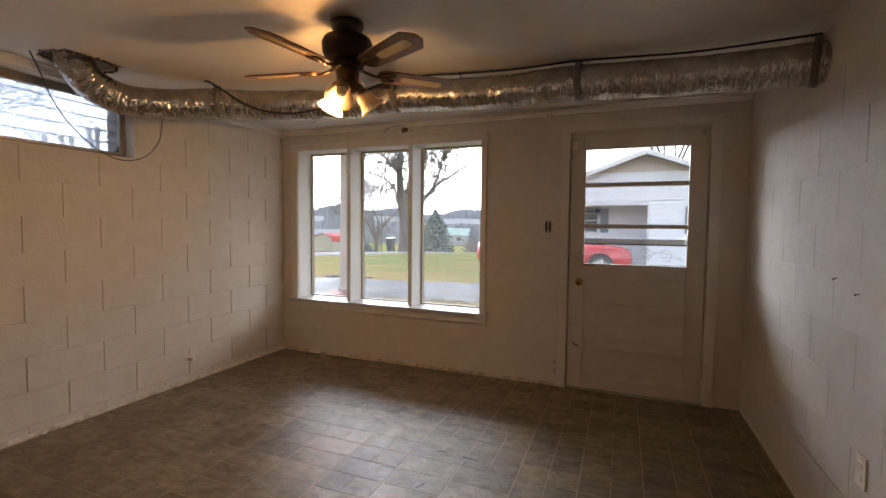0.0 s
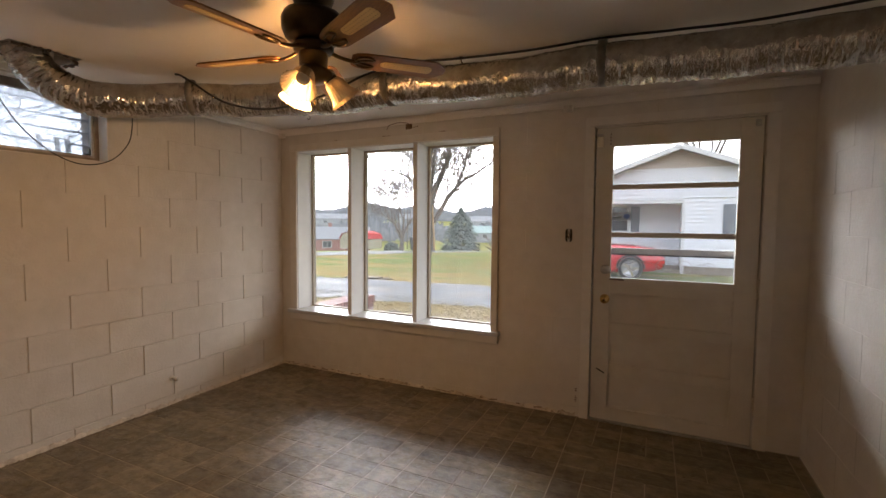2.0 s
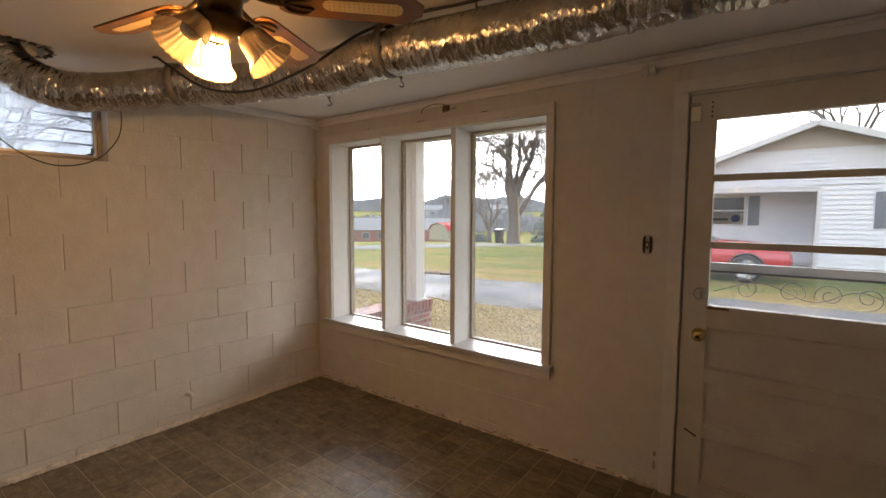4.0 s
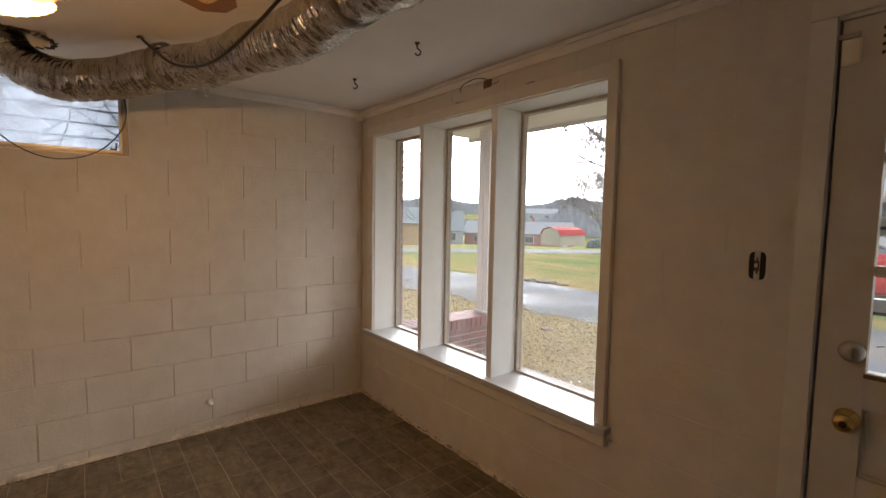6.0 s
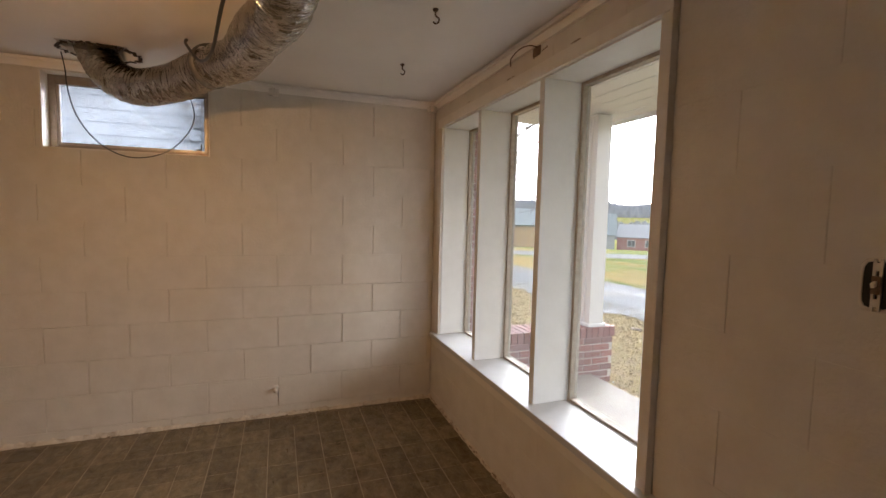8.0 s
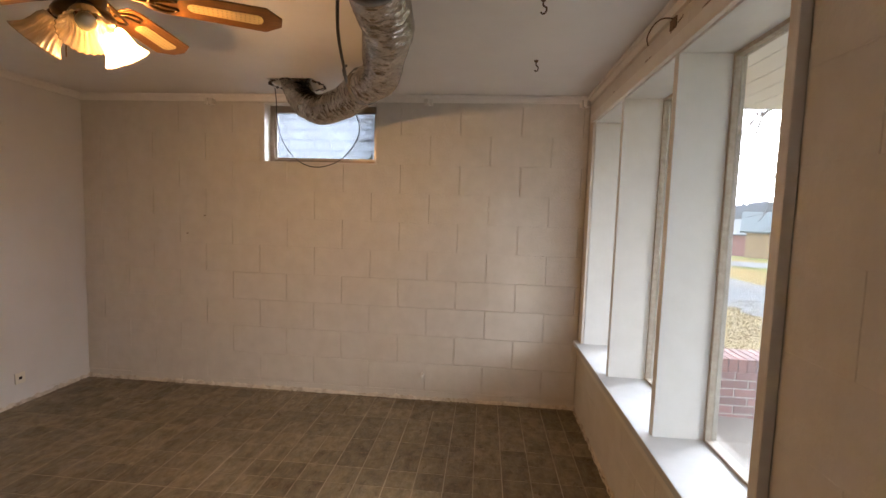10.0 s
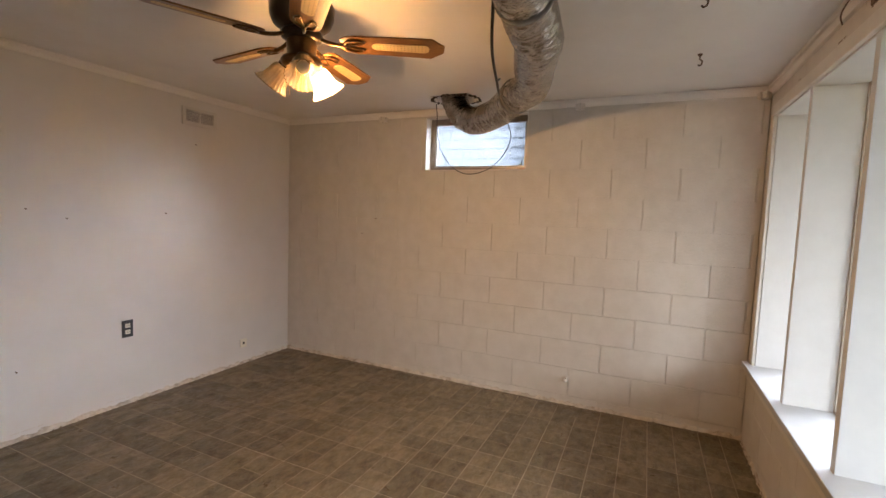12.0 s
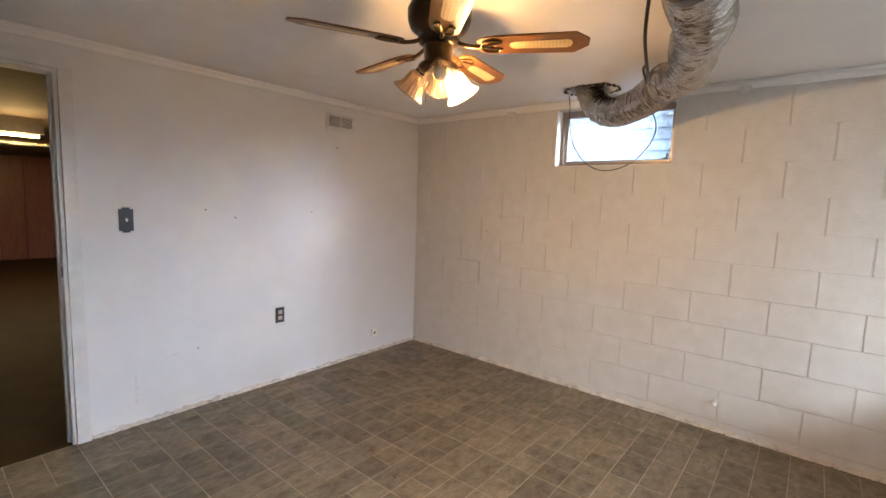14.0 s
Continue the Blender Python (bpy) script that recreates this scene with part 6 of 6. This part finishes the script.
def bare_tree(name, label, x, y, height, r, seed, depth=6, spread=0.62, mat=None, lean=(0, 0), trunk_len=0.28, forks=None, group="", first=0.26, twig=0.012):
    z = ground_z(x, y)
    t = thing(name, label, "tree", (x, y, z), group=group)
    rng = random.Random(seed)
    bm = bmesh.new()
    top = Vector((x + lean[0], y + lean[1], z + height * trunk_len))
    tube(bm, catmull([(x, y, z - 0.2), (x + lean[0] * 0.3, y + lean[1] * 0.3, z + height * trunk_len * 0.4), top], 5), lambda s: r * (1.35 - 0.9 * s if s < 0.2 else 1.2 - 0.3 * s), 14, caps=False)
    part("trunk", bm, mat or M_BARK, t, smooth=True)
    bm = bmesh.new()
    for f in forks or [(rng.gauss(0, 0.5), rng.gauss(0, 0.5), 1.0, 0.7) for _ in range(3)]:
        limb(bm, top - Vector((0, 0, 0.3)), Vector(f[:3]).normalized(), height * first, r * f[3], depth, rng, spread, 8, 0.0, twig)
    part("crown", bm, mat or M_BARK, t, "bare winter branches", smooth=True)
    return t


def old_tree(x, y):
    """A huge old tree: leaning heavy limbs, each hung with fine forking twigs."""
    z = ground_z(x, y)
    t = thing("old_tree", "huge bare old tree with a split trunk and heavy limbs", "tree", (x, y, z))
    rng = random.Random(5)

    def at(u, h, w=0.0):
        return (x + 0.91 * u - 0.4 * w, y + 0.4 * u + 0.91 * w, z + h)

    bm = tube(bmesh.new(), catmull([at(0, -0.2), at(0, 0.5), at(-0.03, 1.6), at(-0.10, 2.8), at(-0.16, 3.5)], 6), lambda s: 0.33 + 0.17 * max(0.0, 1 - s * 4) ** 2 + 0.05 * math.sin(s * 9), 18, caps=False)
    for v in bm.verts:
        v.co += Vector((1, 1, 0)) * 0.05 * noise.noise(Vector((v.co.x * 4, v.co.y * 4, v.co.z * 1.2)))
    part("trunk", bm, M_BARK, t, smooth=True)
    part("split_wood", tube(bmesh.new(), catmull([at(0.36, 0.1, -0.18), at(0.33, 1.2, -0.2), at(0.28, 2.0, -0.2), at(0.26, 2.7, -0.2)], 5), lambda s: 0.07 * (1 - 0.6 * s), 8), M_TAN, t, "bare split orange wood")
    mains = (([at(0.05, 2.5), at(0.32, 3.5), at(0.85, 4.7, 0.2), at(1.3, 6.6, 0.3), at(1.5, 9.2, 0.4)], 0.27, 0.07),
             ([at(0.18, 1.6), at(0.7, 2.35, -0.1), at(1.3, 3.35, -0.2), at(2.1, 4.15, -0.3), at(2.9, 4.6, -0.4), at(4.2, 5.6, -0.4)], 0.18, 0.04),
             ([at(1.55, 3.6, -0.2), at(1.95, 4.5, -0.2), at(2.3, 6.0, 0), at(2.3, 8.2, 0.2)], 0.11, 0.04),
             ([at(-0.15, 3.1), at(-0.32, 4.6, -0.2), at(-0.2, 6.6, -0.4), at(-0.5, 9.4, -0.5)], 0.27, 0.09),
             ([at(-0.2, 3.0), at(-0.9, 4.1, -0.3), at(-1.9, 4.6, -0.6), at(-3.6, 5.4, -0.8)], 0.10, 0.025),
             ([at(0.0, 3.3), at(0.3, 4.3, -0.9), at(0.4, 5.6, -1.8), at(0.2, 7.4, -2.4)], 0.14, 0.04),
             ([at(-0.3, 4.6, -0.2), at(-1.0, 5.4, -0.2), at(-2.2, 6.4, 0.2), at(-3.6, 7.8, 0.5)], 0.13, 0.04))
    for line, r0, r1 in mains:
        pts = catmull(line, 7)
        bm = tube(bmesh.new(), pts, lambda s: r0 + (r1 - r0) * s ** 0.8, 10, caps=False)
        part("limb", bm, M_BARK, t, smooth=True)
        bm = bmesh.new()
        for k in range(34):
            i = rng.randint(len(pts) // 5, len(pts) - 2)
            along = (pts[i + 1] - pts[i]).normalized()
            d = (along * 0.5 + Vector((rng.gauss(0, 0.7), rng.gauss(0, 0.5), rng.gauss(0.15, 0.5)))).normalized()
            limb(bm, pts[i], d, rng.uniform(0.55, 1.0), rng.uniform(0.02, 0.04), 4, rng, 0.85, 4, 0.0, 0.009)
        part("twigs", bm, M_BARK, t, "fine bare twigs")
    return t


old_tree(-11.9, 24.0)
bare_tree("bare_tree", "brushy bare tree with many fine twigs across the road", -26.0, 45, 10.5, 0.26, 9, depth=6, spread=0.72, trunk_len=0.14, first=0.22, twig=0.022, forks=[(0.35, 0.1, 1.0, 0.6), (-0.4, 0.2, 1.0, 0.6), (0.1, -0.4, 1.0, 0.5), (0.0, 0.1, 1.0, 0.7), (-0.15, -0.2, 0.9, 0.5)])
bare_tree("bare_tree", "bare tree at the side of the house", -19.0, 4.0, 9.5, 0.14, 12, depth=6, spread=0.75, trunk_len=0.2, group="side trees")
bare_tree("bare_tree", "bare tree at the side of the house", -20.0, -6.0, 10.0, 0.15, 14, depth=6, spread=0.75, trunk_len=0.2, group="side trees")
bare_tree("bare_tree", "bare tree at the side of the house", -16.5, -2.5, 8.0, 0.10, 22, depth=6, spread=0.85, trunk_len=0.15, group="side trees")
bare_tree("bare_tree", "bare tree at the side of the house", -17.5, 1.4, 8.5, 0.10, 23, depth=6, spread=0.85, trunk_len=0.15, group="side trees")
bare_tree("bare_tree", "bare tree at the side of the house", -18.5, 9.5, 9.0, 0.12, 24, depth=6, spread=0.85, trunk_len=0.15, group="side trees")
bare_tree("bare_tree", "bare tree beside the dormer house", -62, 51, 8.5, 0.4, 15, depth=6, spread=0.8, group="")
bare_tree("bare_tree", "bare tree behind the white house", 4.0, 32, 11, 0.3, 16, depth=5, spread=0.7)

# evergreen: tiers of drooping clumps
ex, ey = -24.6, 59
ez = ground_z(ex, ey)
ev = thing("evergreen_tree", "dark blue-green conifer beyond the road", "tree", (ex, ey, ez))
part("trunk", tube(bmesh.new(), [(ex, ey, ez - 0.2), (ex, ey, ez + 5.9)], lambda s: 0.16 * (1 - 0.8 * s), 8), M_BARK, ev)
rng = random.Random(44)
bm = bmesh.new()
for k in range(900):
    h = rng.random() ** 1.3
    rr = (1 - h ** 1.7) * 2.7 * (0.3 + 0.7 * rng.random()) + 0.1
    a = rng.uniform(0, 2 * math.pi)
    p = Vector((ex + rr * math.cos(a), ey + rr * math.sin(a), ez + 0.5 + h * 5.6 - rr * 0.15))
    obox(bm, Matrix.Translation(p) @ pose(0, 0, 0, rng.uniform(-40, 40), rng.uniform(10, 50), math.degrees(a)), rng.uniform(0.3, 0.7), rng.uniform(0.12, 0.3), 0.05)
part("foliage", bm, M_EVER, ev)
bm = bmesh.new()
for k in range(260):
    a, h = rng.uniform(0, 2 * math.pi), rng.random()
    rr = 1.1 * math.sqrt(1 - h * h) * rng.uniform(0.6, 1)
    x, y = -33.5 + rr * math.cos(a), 55 + rr * math.sin(a)
    obox(bm, pose(x, y, ground_z(-33.5, 55) + 1.1 * h, rng.uniform(0, 90), rng.uniform(0, 90), rng.uniform(0, 90)), 0.35, 0.2, 0.1)
solo("shrub", bm, M_EVER, "dark rounded shrub beside the shed", "shrub")

# trash bin by the tree
bx, by = -13.5, 25.2
BZ = ground_z(bx, by)
bn = thing("trash_bin", "dark wheeled trash bin beside the old tree", "trash bin", (bx, by, BZ))
bm = bmesh.new()
v = [bm.verts.new((bx + sx * w, by + sy * w, BZ + z)) for z, w in ((0.08, 0.17), (0.85, 0.22)) for sx, sy in ((-1, -1), (1, -1), (1, 1), (-1, 1))]
bm.faces.new(v[:4][::-1])
bm.faces.new(v[4:])
for k in range(4):
    bm.faces.new((v[k], v[(k + 1) % 4], v[4 + (k + 1) % 4], v[4 + k]))
part("body", bm, M_BIN, bn, bevel=0.02)
part("lid", obox(bmesh.new(), pose(bx, by, BZ + 0.88, 6), 0.50, 0.52, 0.06), M_BIN, bn, bevel=0.02)
for sx in (-0.18, 0.18):
    part("wheel", tube(bmesh.new(), [(bx + sx - 0.03, by + 0.17, BZ + 0.12), (bx + sx + 0.03, by + 0.17, BZ + 0.12)], 0.12, 14), M_BLACK, bn)


def pole(x, y, h):
    z = ground_z(x, y)
    t = thing("utility_pole", "grey wooden utility pole far off", "pole", (x, y, z), group="utility poles")
    part("shaft", tube(bmesh.new(), [(x, y, z - 0.3), (x, y, z + h)], 0.14, 8), M_BARK, t)
    part("cross_arm", boxes((x - 1.1, x + 1.1, y - 0.06, y + 0.06, z + h - 0.9, z + h - 0.75)), M_BARK, t)


pole(-52, 92, 9)

# far woods: many upright twiggy clumps in belts
rng = np.random.default_rng(77)


def woods(name, label, n, r0, r1, a0, a1, hmin, hmax, wide, mat):
    """A belt of bare far trees: thin upright leaves of uneven height."""
    r = rng.uniform(r0, r1, n)
    a = np.radians(rng.uniform(a0, a1, n))
    clump = 0.6 + 0.4 * np.sin(a * 31) * np.sin(a * 13 + 1.0)
    x, y = r * np.cos(a), 2 + r * np.sin(a)
    z = np.array([ground_z(p, q) for p, q in zip(x, y)])
    h = rng.uniform(hmin, hmax, n) * clump
    w = wide * rng.uniform(0.4, 1.0, n)
    tx, ty = -np.sin(a), np.cos(a)
    sk = rng.normal(0, 1.2, n)
    v = np.zeros((n, 5, 3))
    for i, (s, t) in enumerate(((-0.5, 0.0), (0.5, 0.0), (0.9, 0.55), (0.15, 1.0), (-0.8, 0.5))):
        v[:, i] = np.stack([x + tx * (s * w + sk * t), y + ty * (s * w + sk * t), z - 0.5 + h * t], 1)
    me = bpy.data.meshes.new(name)
    me.from_pydata(v.reshape(-1, 3).tolist(), [], np.arange(5 * n).reshape(-1, 5).tolist())
    me.materials.append(mat)
    tagged(new(name, me), label, "woods", kind="stuff")


woods("far_woods", "winter woods on the far hills, mist put into their grey colour", 26000, 230, 380, 60, 215, 4, 11, 1.5, M_FARMIST)
woods("near_woods", "bare scrub beyond the meadow, mist put into its blue-grey colour", 7000, 120, 180, 60, 200, 2.5, 7, 0.9, M_FARMIST)
woods("hedge_scrub", "bare brown brush by the road bend", 500, 30, 36, 101, 108, 1.0, 2.6, 0.25, M_TWIG)

# ---- floor tiles: the pieces last ----
TS, Q = 0.3048, 0.1524


LAYOUTS = (((0, 0, 1, 1), (1, 0, 1, 1), (0, 1, 1, 1), (1, 1, 1, 1)), ((0, 0, 2, 1), (0, 1, 1, 1), (1, 1, 1, 1)), ((0, 0, 1, 2), (1, 0, 1, 1), (1, 1, 1, 1)), ((0, 0, 1, 1), (1, 0, 1, 1), (0, 1, 2, 1)))


def tile_mesh(w, l, kind):
    """A vinyl tile whose embossed face is parted into squares and oblongs."""
    key = ("tile", round(w, 3), round(l, 3), kind)
    if key not in PIECES:
        bm = bmesh.new()
        nx, ny = max(1, round(w / Q)), max(1, round(l / Q))
        cells = LAYOUTS[kind] if (nx, ny) == (2, 2) else [(i, j, 1, 1) for i in range(nx) for j in range(ny)]
        for i, j, si, sj in cells:
            x0, x1 = -w / 2 + w * i / nx, -w / 2 + w * (i + si) / nx
            y0, y1 = -l / 2 + l * j / ny, -l / 2 + l * (j + sj) / ny
            e, c = 0.0017, 0.0013
            lo = [bm.verts.new((x, y, -0.0012)) for x, y in ((x0 + e, y0 + e), (x1 - e, y0 + e), (x1 - e, y1 - e), (x0 + e, y1 - e))]
            hi = [bm.verts.new((x, y, 0.0)) for x, y in ((x0 + e + c, y0 + e + c), (x1 - e - c, y0 + e + c), (x1 - e - c, y1 - e - c), (x0 + e + c, y1 - e - c))]
            bm.faces.new(hi)
            for k in range(4):
                bm.faces.new((lo[k], lo[(k + 1) % 4], hi[(k + 1) % 4], hi[k]))
        me = bpy.data.meshes.new("tile")
        bm.to_mesh(me)
        bm.free()
        me.materials.append(M_TILE)
        PIECES[key] = me
    return PIECES[key]


rng = random.Random(2)
tx = -1.842 - TS * 5
while tx < X1:
    ty = 1.875 - TS * 7
    while ty < Y1:
        a, b, c, d = max(tx, X0 + 0.004), min(tx + TS, X1 - 0.003), max(ty, Y0 + 0.004), min(ty + TS, Y1 - 0.004)
        if b - a > 0.02 and d - c > 0.02:
            piece("tile", tile_mesh(b - a - 0.0012, d - c - 0.0012, rng.choice((0, 0, 1, 2, 3, 3))), FLOOR, pose((a + b) / 2, (c + d) / 2, rng.uniform(-0.0001, 0.0002)))
        ty += TS
    tx += TS
